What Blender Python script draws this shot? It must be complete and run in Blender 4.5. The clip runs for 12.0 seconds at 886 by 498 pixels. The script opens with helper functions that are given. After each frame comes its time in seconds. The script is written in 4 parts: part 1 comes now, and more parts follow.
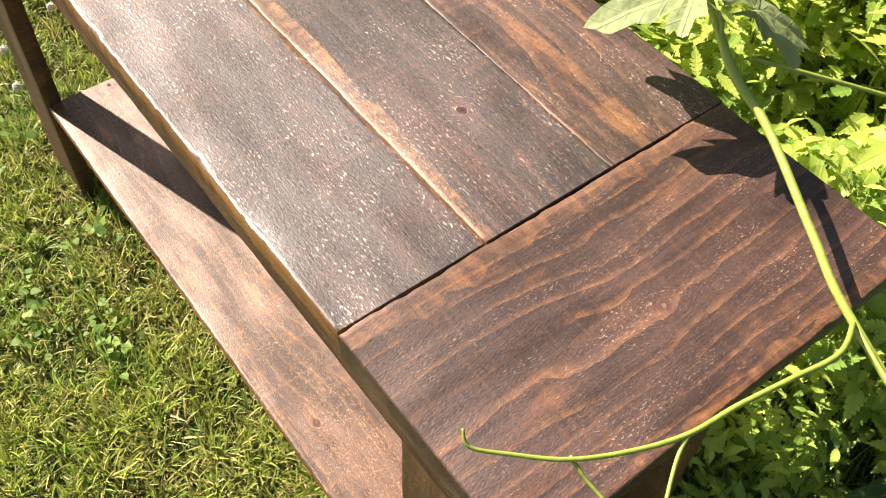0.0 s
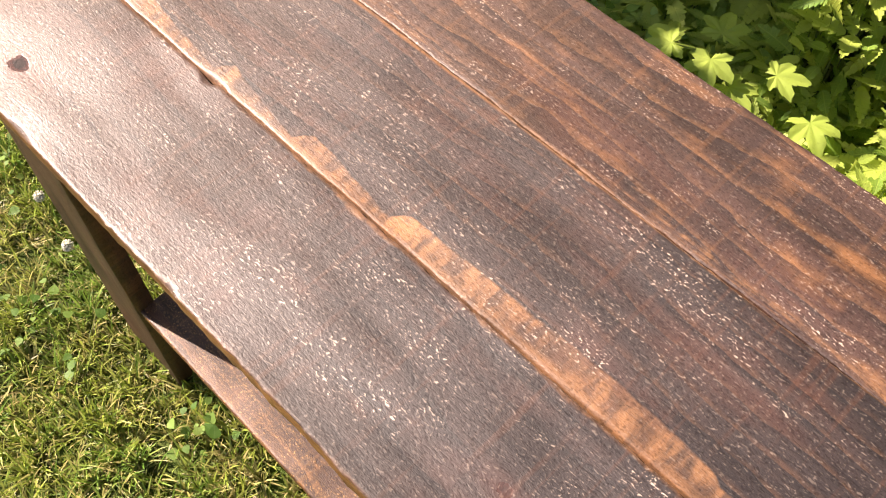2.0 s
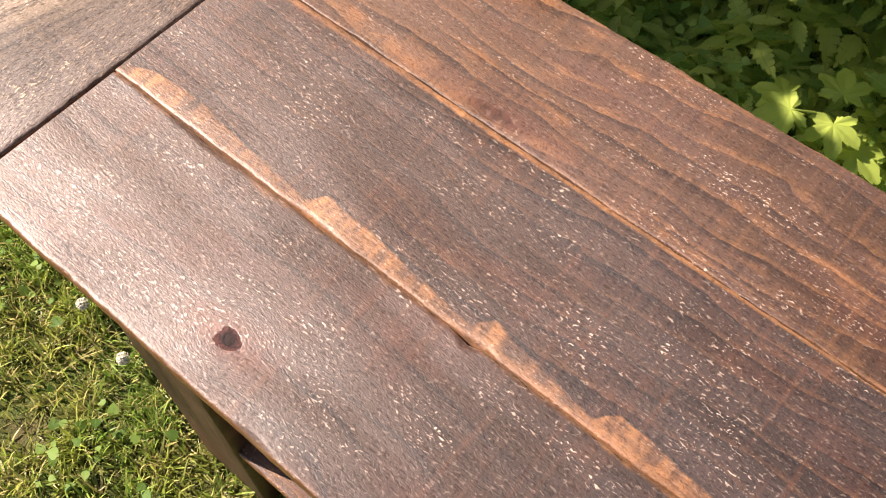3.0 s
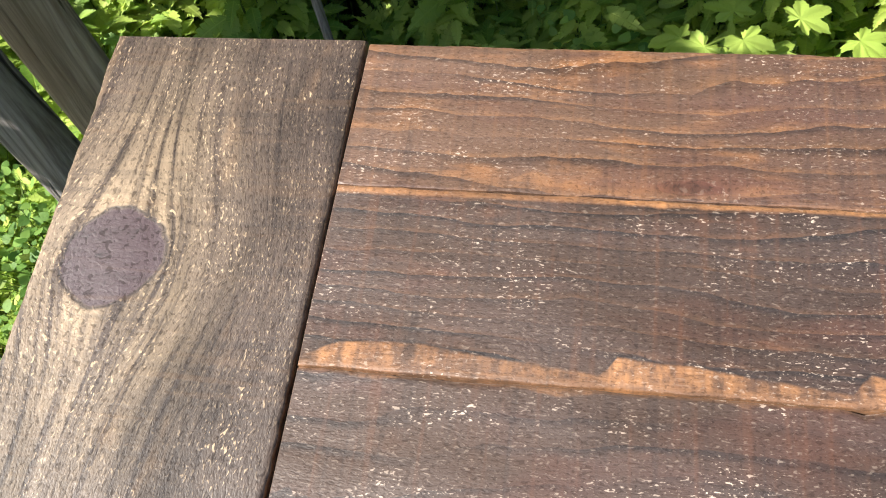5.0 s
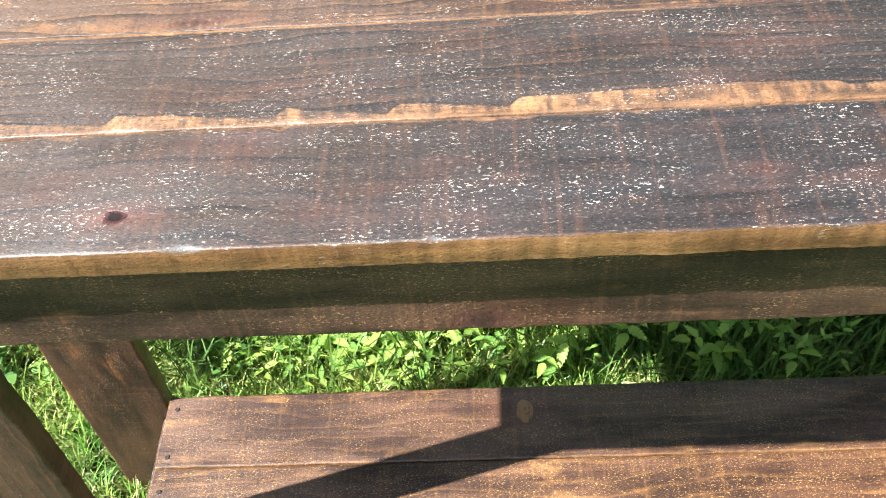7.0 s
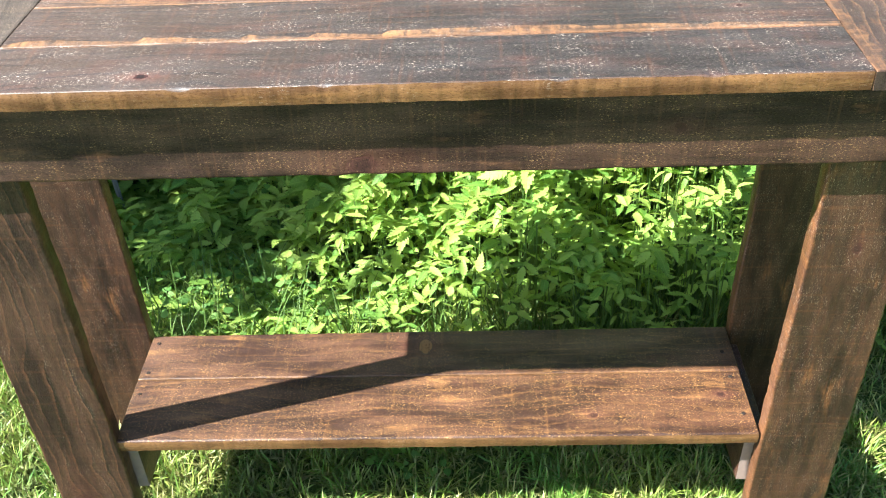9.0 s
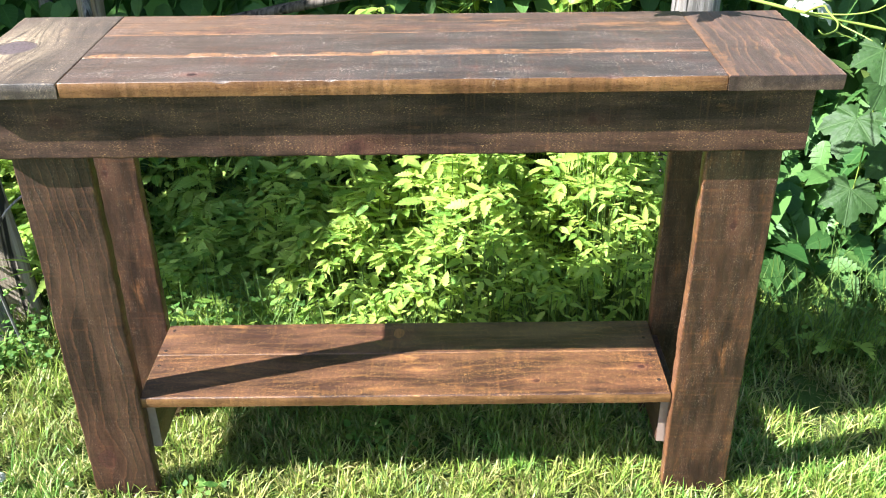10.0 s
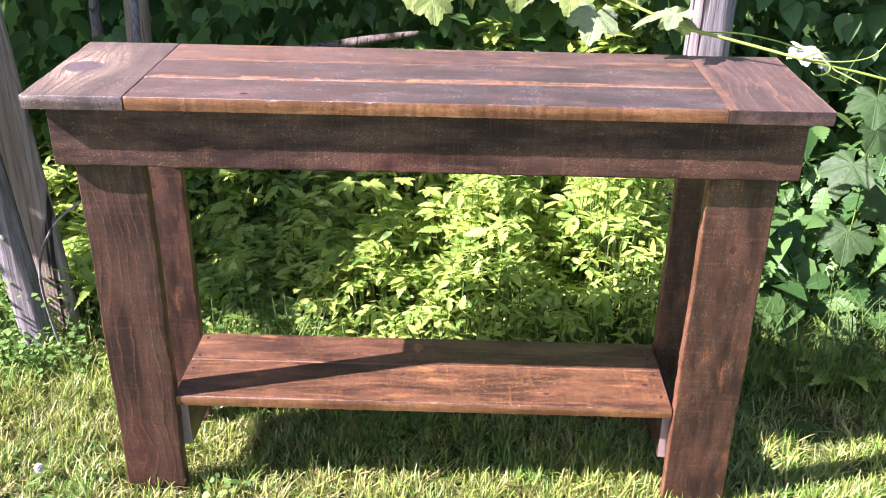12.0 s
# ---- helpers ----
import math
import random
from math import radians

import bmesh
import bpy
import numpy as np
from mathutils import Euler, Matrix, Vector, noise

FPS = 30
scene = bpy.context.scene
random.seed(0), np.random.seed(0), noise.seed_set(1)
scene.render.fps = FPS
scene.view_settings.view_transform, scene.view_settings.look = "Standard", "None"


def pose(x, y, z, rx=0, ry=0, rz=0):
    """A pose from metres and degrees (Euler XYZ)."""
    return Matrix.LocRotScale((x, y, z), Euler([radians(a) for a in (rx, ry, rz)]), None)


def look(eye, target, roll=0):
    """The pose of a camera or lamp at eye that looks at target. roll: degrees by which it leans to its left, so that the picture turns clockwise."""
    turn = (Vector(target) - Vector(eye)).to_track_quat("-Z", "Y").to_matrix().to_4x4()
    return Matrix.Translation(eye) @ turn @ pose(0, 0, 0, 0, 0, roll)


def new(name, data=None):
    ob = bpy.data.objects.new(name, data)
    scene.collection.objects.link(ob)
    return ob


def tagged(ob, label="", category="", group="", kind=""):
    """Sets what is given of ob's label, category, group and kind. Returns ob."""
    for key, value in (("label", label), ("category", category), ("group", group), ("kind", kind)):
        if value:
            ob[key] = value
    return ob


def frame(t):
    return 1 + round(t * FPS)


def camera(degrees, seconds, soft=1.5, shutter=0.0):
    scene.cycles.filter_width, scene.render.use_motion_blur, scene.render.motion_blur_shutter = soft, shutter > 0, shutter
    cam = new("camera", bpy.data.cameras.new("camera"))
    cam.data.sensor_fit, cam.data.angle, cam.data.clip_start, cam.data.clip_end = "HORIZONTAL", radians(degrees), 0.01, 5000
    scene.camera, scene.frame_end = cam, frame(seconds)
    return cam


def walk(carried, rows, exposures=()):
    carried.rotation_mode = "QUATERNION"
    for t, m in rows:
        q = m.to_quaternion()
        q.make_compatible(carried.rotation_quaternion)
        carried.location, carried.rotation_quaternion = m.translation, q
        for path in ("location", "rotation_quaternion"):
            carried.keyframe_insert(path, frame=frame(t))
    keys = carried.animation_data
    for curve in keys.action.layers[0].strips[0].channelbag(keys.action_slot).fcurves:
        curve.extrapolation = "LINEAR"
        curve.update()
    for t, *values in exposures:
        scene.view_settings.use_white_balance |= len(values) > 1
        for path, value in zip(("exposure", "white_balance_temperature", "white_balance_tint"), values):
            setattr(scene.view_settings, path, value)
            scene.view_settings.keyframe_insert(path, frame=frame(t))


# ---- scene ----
cam = camera(50.0, 12.0, soft=1.1)
PATH = [
    (0, (0.617, -0.117, 1.091), (-0.311, 0.654, -0.503), 2.9),
    (0.5, (0.515, -0.088, 1.079), (-0.339, 0.641, -0.576), 4.4),
    (1, (0.391, -0.071, 1.088), (-0.422, 0.65, -0.591), 2.0),
    (1.5, (0.274, -0.065, 1.085), (-0.498, 0.663, -0.609), 0.7),
    (2, (0.17, -0.058, 1.079), (-0.593, 0.673, -0.62), -0.8),
    (2.5, (0.048, -0.051, 1.081), (-0.633, 0.684, -0.65), -0.1),
    (3, (-0.06, -0.043, 1.077), (-0.712, 0.706, -0.659), -1.0),
    (3.2, (-0.1, -0.035, 1.077), (-0.76, 0.698, -0.663), -3.8),
    (4.8, (-0.287, -0.044, 1.083), (-0.681, 0.906, -0.632), -13.4),
    (5, (-0.271, -0.061, 1.075), (-0.599, 0.925, -0.634), -12.7),
    (5.5, (-0.201, -0.093, 1.069), (-0.461, 0.917, -0.637), -14.0),
    (6, (-0.128, -0.154, 1.067), (-0.295, 0.958, -0.587), -9.8),
    (6.5, (-0.07, -0.232, 1.062), (-0.196, 0.982, -0.522), -7.5),
    (7, (-0.044, -0.316, 1.06), (-0.148, 0.988, -0.453), -5.7),
    (7.5, (-0.023, -0.405, 1.074), (-0.112, 0.966, -0.379), -4.6),
    (7.7, (-0.015, -0.437, 1.078), (-0.102, 0.956, -0.354), -4.0),
    (9.5, (0.067, -0.909, 1.089), (0.013, 0.757, -0.015), -2.0),
    (10, (0.064, -1.079, 1.084), (0.054, 0.657, 0.092), -0.8),
    (10.5, (0.06, -1.162, 1.091), (0.056, 0.602, 0.148), -0.0),
    (11, (0.055, -1.197, 1.084), (0.037, 0.588, 0.182), 0.3),
    (11.5, (0.057, -1.204, 1.082), (0.02, 0.587, 0.193), 0.5),
    (12, (0.051, -1.203, 1.084), (0.016, 0.588, 0.195), 0.9),
]
# exposure in stops, white balance and tint, as the camera drifted
TONE = [(0.0, 1.86, 7600, 20), (0.5, 1.81, 7700, 25), (1.5, 1.76, 7700, 27), (3.2, 1.57, 7600, 28), (5.0, 1.66, 6500, 11), (5.5, 1.79, 6200, 4), (6.0, 2.06, 6000, 6), (6.5, 2.24, 5800, 3), (7.5, 2.40, 5600, 2), (9.5, 2.38, 5750, 3), (10.5, 2.36, 5850, 16), (12.0, 2.38, 5850, 38)]
walk(cam, [(t, look(eye, target, roll)) for t, eye, target, roll in PATH], TONE)

# ---- world and sun ----
SUN_WAY = Vector((1.18, 0.335, -1.0)).normalized()
world = bpy.data.worlds.new("sky")
scene.world = world
world.use_nodes = True
sky = world.node_tree.nodes.new("ShaderNodeTexSky")
sky.sky_type, sky.sun_disc = "NISHITA", False
sky.sun_elevation, sky.sun_rotation = radians(39.2), math.atan2(-SUN_WAY.x, -SUN_WAY.y)
world.node_tree.links.new(sky.outputs[0], world.node_tree.nodes["Background"].inputs[0])
world.node_tree.nodes["Background"].inputs[1].default_value = 0.065
sun = new("sun", bpy.data.lights.new("sun", "SUN"))
sun.data.energy, sun.data.angle, sun.data.color = 5.5, radians(0.5), (1.0, 0.95, 0.86)
sun.matrix_world = look((0, 0, 0), SUN_WAY)


# ---- node helpers ----
class Nodes:
    """Short hand for building one node material."""

    def __init__(self, name):
        self.mat = bpy.data.materials.new(name)
        self.mat.use_nodes = True
        self.tree = self.mat.node_tree
        self.bsdf = self.tree.nodes["Principled BSDF"]
        self.out = self.tree.nodes["Material Output"]

    def put(self, socket, value):
        if isinstance(value, bpy.types.NodeSocket):
            self.tree.links.new(value, socket)
        elif value is not None:
            if hasattr(socket.default_value, "__len__") and not hasattr(value, "__len__"):
                value = [value] * len(socket.default_value)
            if hasattr(value, "__len__") and len(value) == 3 and len(socket.default_value) == 4:
                value = (*value, 1.0)
            socket.default_value = value

    def node(self, kind, *values):
        n = self.tree.nodes.new(kind)
        for socket, value in zip(n.inputs, values):
            self.put(socket, value)
        return n

    def m(self, op, a, b=None, c=None):
        n = self.tree.nodes.new("ShaderNodeMath")
        n.operation = op
        for socket, value in zip(n.inputs, (a, b, c)):
            self.put(socket, value)
        return n.outputs[0]

    def add(self, a, b):
        return self.m("ADD", a, b)

    def mul(self, a, b):
        return self.m("MULTIPLY", a, b)

    def step(self, v, lo, hi):
        n = self.tree.nodes.new("ShaderNodeMapRange")
        n.interpolation_type = "SMOOTHSTEP"
        for i, value in enumerate((v, lo, hi, 0.0, 1.0)):
            self.put(n.inputs[i], value)
        return n.outputs[0]

    def mix(self, fac, a, b, blend="MIX"):
        n = self.tree.nodes.new("ShaderNodeMix")
        n.data_type, n.blend_type = "RGBA", blend
        self.put(n.inputs[0], fac)
        self.put(n.inputs[6], a)
        self.put(n.inputs[7], b)
        return n.outputs[2]

    def xyz(self, x, y, z):
        return self.node("ShaderNodeCombineXYZ", x, y, z).outputs[0]

    def noise(self, vec, scale=1.0, detail=2.0, rough=0.5, warp=0.0):
        n = self.tree.nodes.new("ShaderNodeTexNoise")
        self.put(n.inputs["Vector"], vec)
        for key, value in (("Scale", scale), ("Detail", detail), ("Roughness", rough), ("Distortion", warp)):
            self.put(n.inputs[key], value)
        return n.outputs[0]

    def ramp(self, fac, stops, mode="LINEAR"):
        n = self.tree.nodes.new("ShaderNodeValToRGB")
        n.color_ramp.interpolation = mode
        e = n.color_ramp.elements
        while len(e) < len(stops):
            e.new(0.5)
        for one, (at, value) in zip(e, stops):
            one.position = at
            one.color = (*value, 1) if hasattr(value, "__len__") else (value, value, value, 1)
        self.put(n.inputs[0], fac)
        return n.outputs[0]

    def local(self):
        n = self.tree.nodes.new("ShaderNodeTexCoord")
        return n.outputs["Object"]

    def split(self, vec):
        return self.node("ShaderNodeSeparateXYZ", vec).outputs

    def island(self):
        return self.tree.nodes.new("ShaderNodeNewGeometry").outputs["Random Per Island"]

    def bump(self, height, strength, distance):
        n = self.tree.nodes.new("ShaderNodeBump")
        n.inputs["Strength"].default_value, n.inputs["Distance"].default_value = strength, distance
        self.put(n.inputs["Height"], height)
        self.put(self.bsdf.inputs["Normal"], n.outputs[0])

    def finish(self, colour, rough, specular=0.5, metal=0.0):
        self.put(self.bsdf.inputs["Base Color"], colour)
        self.put(self.bsdf.inputs["Roughness"], rough)
        self.put(self.bsdf.inputs["Specular IOR Level"], specular)
        self.put(self.bsdf.inputs["Metallic"], metal)
        return self.mat


# ---- materials ----
def sawn_wood(name, dark, mid, warm, seed, width=0.09, flecks=0.6, fleck_size=1.0, front=None, back=None, knots=(), rings=0.0,
              ring_pitch=0.012, warm_share=0.35, rough=0.42, relief=0.45, blond=0.0, pale=(0.62, 0.50, 0.40), heart_tone=(0.066, 0.026, 0.023), gloss=0.80, smooth_heart=0.0, pitted=0.5, ring_edge=0.0, rubbed=None, tips=None, streaky=False, clumps=0.5, fuzz=0.0, worn=0.0):
    """Stained rough-sawn softwood; the grain runs along the board's own x. front and back: (least width, most width, stops or None)
    of the orange rubbed band along those edges. knots: (x, y, long radius, short radius, depth of colour)."""
    n = Nodes(name)
    p = n.local()
    x, y, z = n.split(p)
    off = seed * 3.17
    bent, heart, halo, pith = y, 0.0, 0.0, 0.0
    for kx, ky, rx, ry, deep in knots:
        dx, dy = n.m("DIVIDE", n.m("SUBTRACT", x, kx), rx), n.m("DIVIDE", n.m("SUBTRACT", y, ky), ry)
        wob = n.mul(n.m("SUBTRACT", n.noise(p, 1.1 / rx, 2.5, 0.6), 0.5), 1.0 - 0.6 * smooth_heart)
        d = n.add(n.m("SQRT", n.add(n.mul(dx, dx), n.mul(dy, dy))), wob)
        near = n.m("EXPONENT", n.mul(n.mul(d, d), -0.16))
        bent = n.m("SUBTRACT", bent, n.mul(n.mul(n.m("SUBTRACT", y, ky), near), 0.75))
        heart = n.m("MAXIMUM", heart, n.mul(n.step(d, 1.08, 0.92), deep))
        pith = n.m("MAXIMUM", pith, n.mul(n.step(d, 0.85, 0.40), deep))
        far = n.add(n.add(n.mul(n.mul(dx, dx), 0.10), n.mul(n.mul(dy, dy), 0.45)), n.mul(n.m("SUBTRACT", n.noise(p, 0.9 / rx, 3.0), 0.35), 2.2))
        halo = n.m("MAXIMUM", halo, n.mul(n.m("EXPONENT", n.mul(far, -0.8)), deep))
    wave = n.noise(n.xyz(n.add(n.mul(x, 5.0), off), n.mul(bent, 22.0), n.mul(z, 22.0)), 1.0, 2.0)
    lie = n.add(bent, n.mul(n.m("SUBTRACT", wave, 0.5), 0.010))
    streak = n.noise(n.xyz(n.add(n.mul(x, 6.0), off), n.mul(lie, 210.0), n.mul(z, 210.0)), 1.0, 5.0, 0.62)
    fine = n.noise(n.xyz(n.add(n.mul(x, 60.0), off), n.mul(lie, 1100.0), n.mul(z, 1100.0)), 1.0, 2.0)
    cloud = n.noise(n.xyz(n.add(n.mul(x, 7.0), off), n.mul(y, 26.0), n.mul(z, 26.0)), 1.0, 4.0, 0.6)
    patch = n.noise(n.xyz(n.add(n.mul(x, 14.0), off + 7), n.mul(y, 40.0), n.mul(z, 40.0)), 1.0, 3.0, 0.65)
    tone = n.add(n.mul(streak, 0.26), n.mul(cloud, 0.74))
    colour = n.mix(n.step(tone, 0.40, 0.60), dark, mid)
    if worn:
        # stain paler towards one end, in clouds: wear plus sun sheen put into colour
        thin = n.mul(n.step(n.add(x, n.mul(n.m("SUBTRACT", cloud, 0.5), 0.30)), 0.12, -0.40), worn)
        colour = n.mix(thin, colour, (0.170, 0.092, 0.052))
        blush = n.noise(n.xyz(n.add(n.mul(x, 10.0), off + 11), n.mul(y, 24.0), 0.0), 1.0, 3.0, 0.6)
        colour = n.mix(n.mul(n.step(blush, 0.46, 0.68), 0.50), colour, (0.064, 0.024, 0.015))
    warmth = n.mul(n.step(n.add(n.mul(patch, 0.82), n.mul(streak, 0.18)), 0.62 - 0.25 * warm_share, 0.80 - 0.25 * warm_share), min(0.6, 2.0 * warm_share))
    colour = n.mix(warmth, colour, warm)
    if rings:
        sway = n.noise(n.xyz(n.add(n.mul(x, 4.0), off), n.mul(bent, 11.0), 0.0), 1.0, 2.0)
        tremble = n.noise(n.xyz(n.add(n.mul(x, 38.0), off), n.mul(bent, 50.0), 3.0), 1.0, 2.0)
        year = n.m("FRACT", n.add(n.mul(bent, 1.0 / ring_pitch), n.add(n.mul(sway, 5.0), n.mul(tremble, 0.55))))
        shown = n.step(n.noise(n.xyz(n.add(n.mul(x, 7.0), off + 5), n.mul(bent, 45.0), 0.0), 1.0, 2.0), 0.40, 0.62)
        late = n.mul(n.step(year, 0.62, 0.96), n.add(n.mul(shown, 0.8), 0.2))
        colour = n.mix(n.mul(late, rings), colour, (dark[0] * 0.5, dark[1] * 0.46, dark[2] * 0.45))
        if ring_edge:
            tick = n.step(n.noise(n.xyz(n.add(n.mul(x, 210.0), off), n.mul(y, 14.0), 0.0), 1.0, 2.0), 0.40, 0.62)
            edge = n.mul(n.mul(n.step(year, 0.30, 0.02), n.step(patch, 0.32, 0.54)), n.add(n.mul(tick, 0.5), 0.5))
            colour = n.mix(n.mul(edge, ring_edge), colour, rubbed or warm)
    # rubbed edges
    rub = 0.0
    for side, band in ((1.0, front), (-1.0, back)):
        if band:
            least, most, stops = band
            depth = n.add(n.mul(y, side), width / 2)
            if stops:
                reach = n.ramp(n.add(x, 0.5), stops)
            else:
                reach = n.step(n.noise(n.xyz(n.add(n.mul(x, 16.0), off + side), 0.0, 0.0), 1.0, 3.0, 0.6), 0.35, 0.75)
            jag = n.mul(n.m("SUBTRACT", n.noise(n.xyz(n.mul(x, 55.0), n.mul(y, 90.0), off), 1.0, 3.0), 0.5), 0.0030)
            limit = n.add(n.add(n.mul(reach, most - least), least), jag)
            inner = n.step(depth, limit, n.m("SUBTRACT", limit, 0.0018))
            chatter = n.noise(n.xyz(n.add(n.mul(x, 130.0), off), n.mul(y, 45.0), 0.0), 1.0, 3.0, 0.6)
            glow = n.step(n.noise(n.xyz(n.mul(x, 34.0), off, 0.0), 1.0, 3.0), 0.25, 0.6)
            core = n.mul(n.step(depth, n.add(n.mul(limit, 0.38), 0.0018), n.mul(limit, 0.10)), n.add(n.mul(glow, 0.60), 0.35))
            mottled = n.add(n.mul(n.step(n.add(n.mul(chatter, 0.6), n.mul(patch, 0.4)), 0.42, 0.64), 0.42), 0.10)
            if tips:
                mottled = n.add(mottled, n.mul(n.ramp(n.add(x, 0.5), tips), n.add(n.mul(n.step(chatter, 0.35, 0.6), 0.5), 0.2)))
                rim = n.mul(n.step(depth, n.add(limit, 0.0016), limit), n.m("SUBTRACT", 1.0, inner))
                colour = n.mix(n.mul(n.mul(rim, 0.55), n.step(reach, 0.2, 0.45)), colour, (dark[0] * 0.4, dark[1] * 0.4, dark[2] * 0.4))
            rub = n.m("MAXIMUM", rub, n.m("MAXIMUM", n.mul(inner, n.m("MINIMUM", mottled, 0.9)), n.mul(core, 0.62 if tips else 0.32)))
    rub = n.mul(rub, n.mul(n.step(streak, 0.46, 0.60), 0.9) if streaky else n.add(n.mul(n.step(streak, 0.32, 0.62), 0.45), 0.55))
    colour = n.mix(rub, colour, rubbed or (warm[0] * 1.12, warm[1] * 1.15, warm[2] * 1.1))
    if knots:
        core_tone = n.mix(n.step(n.noise(p, 380.0 - 230.0 * smooth_heart, 4.0, 0.7, 1.5), 0.36 - 0.13 * smooth_heart, 0.50 - 0.04 * smooth_heart), (0.007, 0.004, 0.004), heart_tone)
        colour = n.mix(n.m("MINIMUM", n.mul(n.mul(halo, n.step(streak, 0.34, 0.56)), blond), 0.92), colour, pale) if blond else n.mix(n.mul(halo, 0.75), colour, (0.135, 0.046, 0.028))
        colour = n.mix(heart, colour, core_tone)
        if not smooth_heart:
            colour = n.mix(n.mul(pith, 0.85), colour, (0.006, 0.004, 0.004))
        else:
            colour = n.mix(n.mul(n.mul(n.step(heart, 0.02, 0.45), n.step(heart, 0.98, 0.55)), 0.7), colour, (0.012, 0.008, 0.006))
    # torn fibres left by the saw, paler where the stain did not take
    grit = n.noise(n.xyz(n.add(n.mul(x, 380.0 / fleck_size), off), n.mul(lie, 950.0 / fleck_size), n.mul(z, 700.0)), 1.0, 1.5, 0.55, 0.6)
    dust = n.noise(n.xyz(n.add(n.mul(x, 620.0), off + 2), n.mul(lie, 1200.0), n.mul(z, 900.0)), 1.0, 1.0, 0.5, 0.5)
    where = n.step(n.add(n.mul(cloud, 0.45) if not blond else n.add(n.mul(cloud, 0.45), n.mul(halo, 0.10)), n.mul(n.noise(n.xyz(n.mul(x, 24.0), n.mul(y, 50.0), off), 1.0, 3.0, 0.6), 0.55)), 0.06 + 0.84 * clumps, 0.18 + 0.90 * clumps)
    torn = n.mul(n.step(grit, 0.632, 0.674), n.add(n.mul(where, 0.85), 0.15))
    torn = n.m("MAXIMUM", torn, n.mul(n.step(dust, 0.668, 0.708), n.add(n.mul(where, 0.60), 0.10)))
    torn = n.mul(torn, n.m("SUBTRACT", 1.0, n.m("MINIMUM", n.add(n.mul(rub, 0.7), heart), 1.0)))
    colour = n.mix(n.mul(torn, flecks), colour, pale)
    pits = n.m("MAXIMUM", n.step(grit, 0.405, 0.370), n.mul(n.step(dust, 0.36, 0.32), 0.8))
    colour = n.mix(n.mul(pits, pitted), colour, (dark[0] * 0.35, dark[1] * 0.33, dark[2] * 0.33))
    saw = n.noise(n.xyz(n.add(n.mul(x, 190.0), off), n.mul(y, 9.0), 0.0), 1.0, 2.0)
    colour = n.mix(n.mul(n.step(saw, 0.54, 0.70), 0.13), colour, warm)
    colour = n.mix(n.mul(n.step(saw, 0.46, 0.32), 0.28), colour, (dark[0] * 0.7, dark[1] * 0.7, dark[2] * 0.75))
    height = n.add(n.add(n.mul(n.add(n.mul(grit, 0.7), n.mul(dust, 0.35)), 0.5), n.mul(streak, 0.22)), n.add(n.mul(fine, 0.1), n.mul(n.add(saw, n.mul(heart, -2.0)), 0.18)))
    n.bump(height, relief, 0.0016)
    shine = n.add(n.add(rough - 0.10, n.mul(streak, 0.22)), n.mul(torn, -0.08))
    dull = n.m("MAXIMUM", n.mul(pits, pitted), n.mul(heart, 1.0 - smooth_heart))
    n.bsdf.inputs["Sheen Weight"].default_value, n.bsdf.inputs["Sheen Roughness"].default_value = fuzz, 0.45
    n.bsdf.inputs["Sheen Tint"].default_value = (1.0, 0.82, 0.72, 1.0)
    return n.finish(colour, shine, n.mul(n.mul(n.m("SUBTRACT", 1.0, n.mul(dull, 0.85)), gloss), n.add(n.mul(n.step(cloud, 0.3, 0.7), 0.6), 0.6)))


SCALLOPS = [(0.10, 0.08), (0.118, 0.55), (0.15, 0.62), (0.232, 0.14), (0.238, 0.62), (0.27, 0.52), (0.333, 0.12), (0.338, 0.66), (0.37, 0.30),
            (0.40, 0.10), (0.404, 0.60), (0.45, 0.35), (0.468, 0.18), (0.475, 0.62), (0.53, 0.72), (0.60, 0.86), (0.655, 0.70), (0.66, 0.50), (0.72, 0.62),
            (0.78, 0.36), (0.784, 0.55), (0.84, 0.40), (0.90, 0.22)]
TIPS = [(0.105, 0.0), (0.112, 0.9), (0.15, 0.1), (0.232, 0.0), (0.238, 1.0), (0.265, 0.25), (0.333, 0.05), (0.337, 1.0), (0.352, 0.1), (0.399, 0.0),
        (0.403, 0.8), (0.425, 0.2), (0.468, 0.0), (0.474, 1.0), (0.50, 0.35), (0.56, 0.12), (0.62, 0.30), (0.66, 0.08), (0.72, 0.25), (0.80, 0.05)]
GREY, ORANGE, TAN = (0.0112, 0.0064, 0.0054), (0.165, 0.062, 0.026), (0.330, 0.150, 0.055)
# worn lifts the left end's colour, the sheen's brightness included
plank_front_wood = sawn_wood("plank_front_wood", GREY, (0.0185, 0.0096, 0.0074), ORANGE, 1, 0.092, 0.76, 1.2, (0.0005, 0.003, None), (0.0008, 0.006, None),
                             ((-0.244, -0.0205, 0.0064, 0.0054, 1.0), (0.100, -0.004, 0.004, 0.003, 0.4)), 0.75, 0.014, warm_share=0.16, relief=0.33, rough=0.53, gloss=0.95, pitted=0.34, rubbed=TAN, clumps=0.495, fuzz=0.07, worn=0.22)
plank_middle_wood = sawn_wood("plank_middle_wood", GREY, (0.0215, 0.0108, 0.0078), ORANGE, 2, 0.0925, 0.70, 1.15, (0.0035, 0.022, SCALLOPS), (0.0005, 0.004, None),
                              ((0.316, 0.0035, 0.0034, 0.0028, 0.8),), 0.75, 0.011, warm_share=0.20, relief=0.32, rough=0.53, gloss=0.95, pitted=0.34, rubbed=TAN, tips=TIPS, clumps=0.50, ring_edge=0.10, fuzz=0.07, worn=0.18)
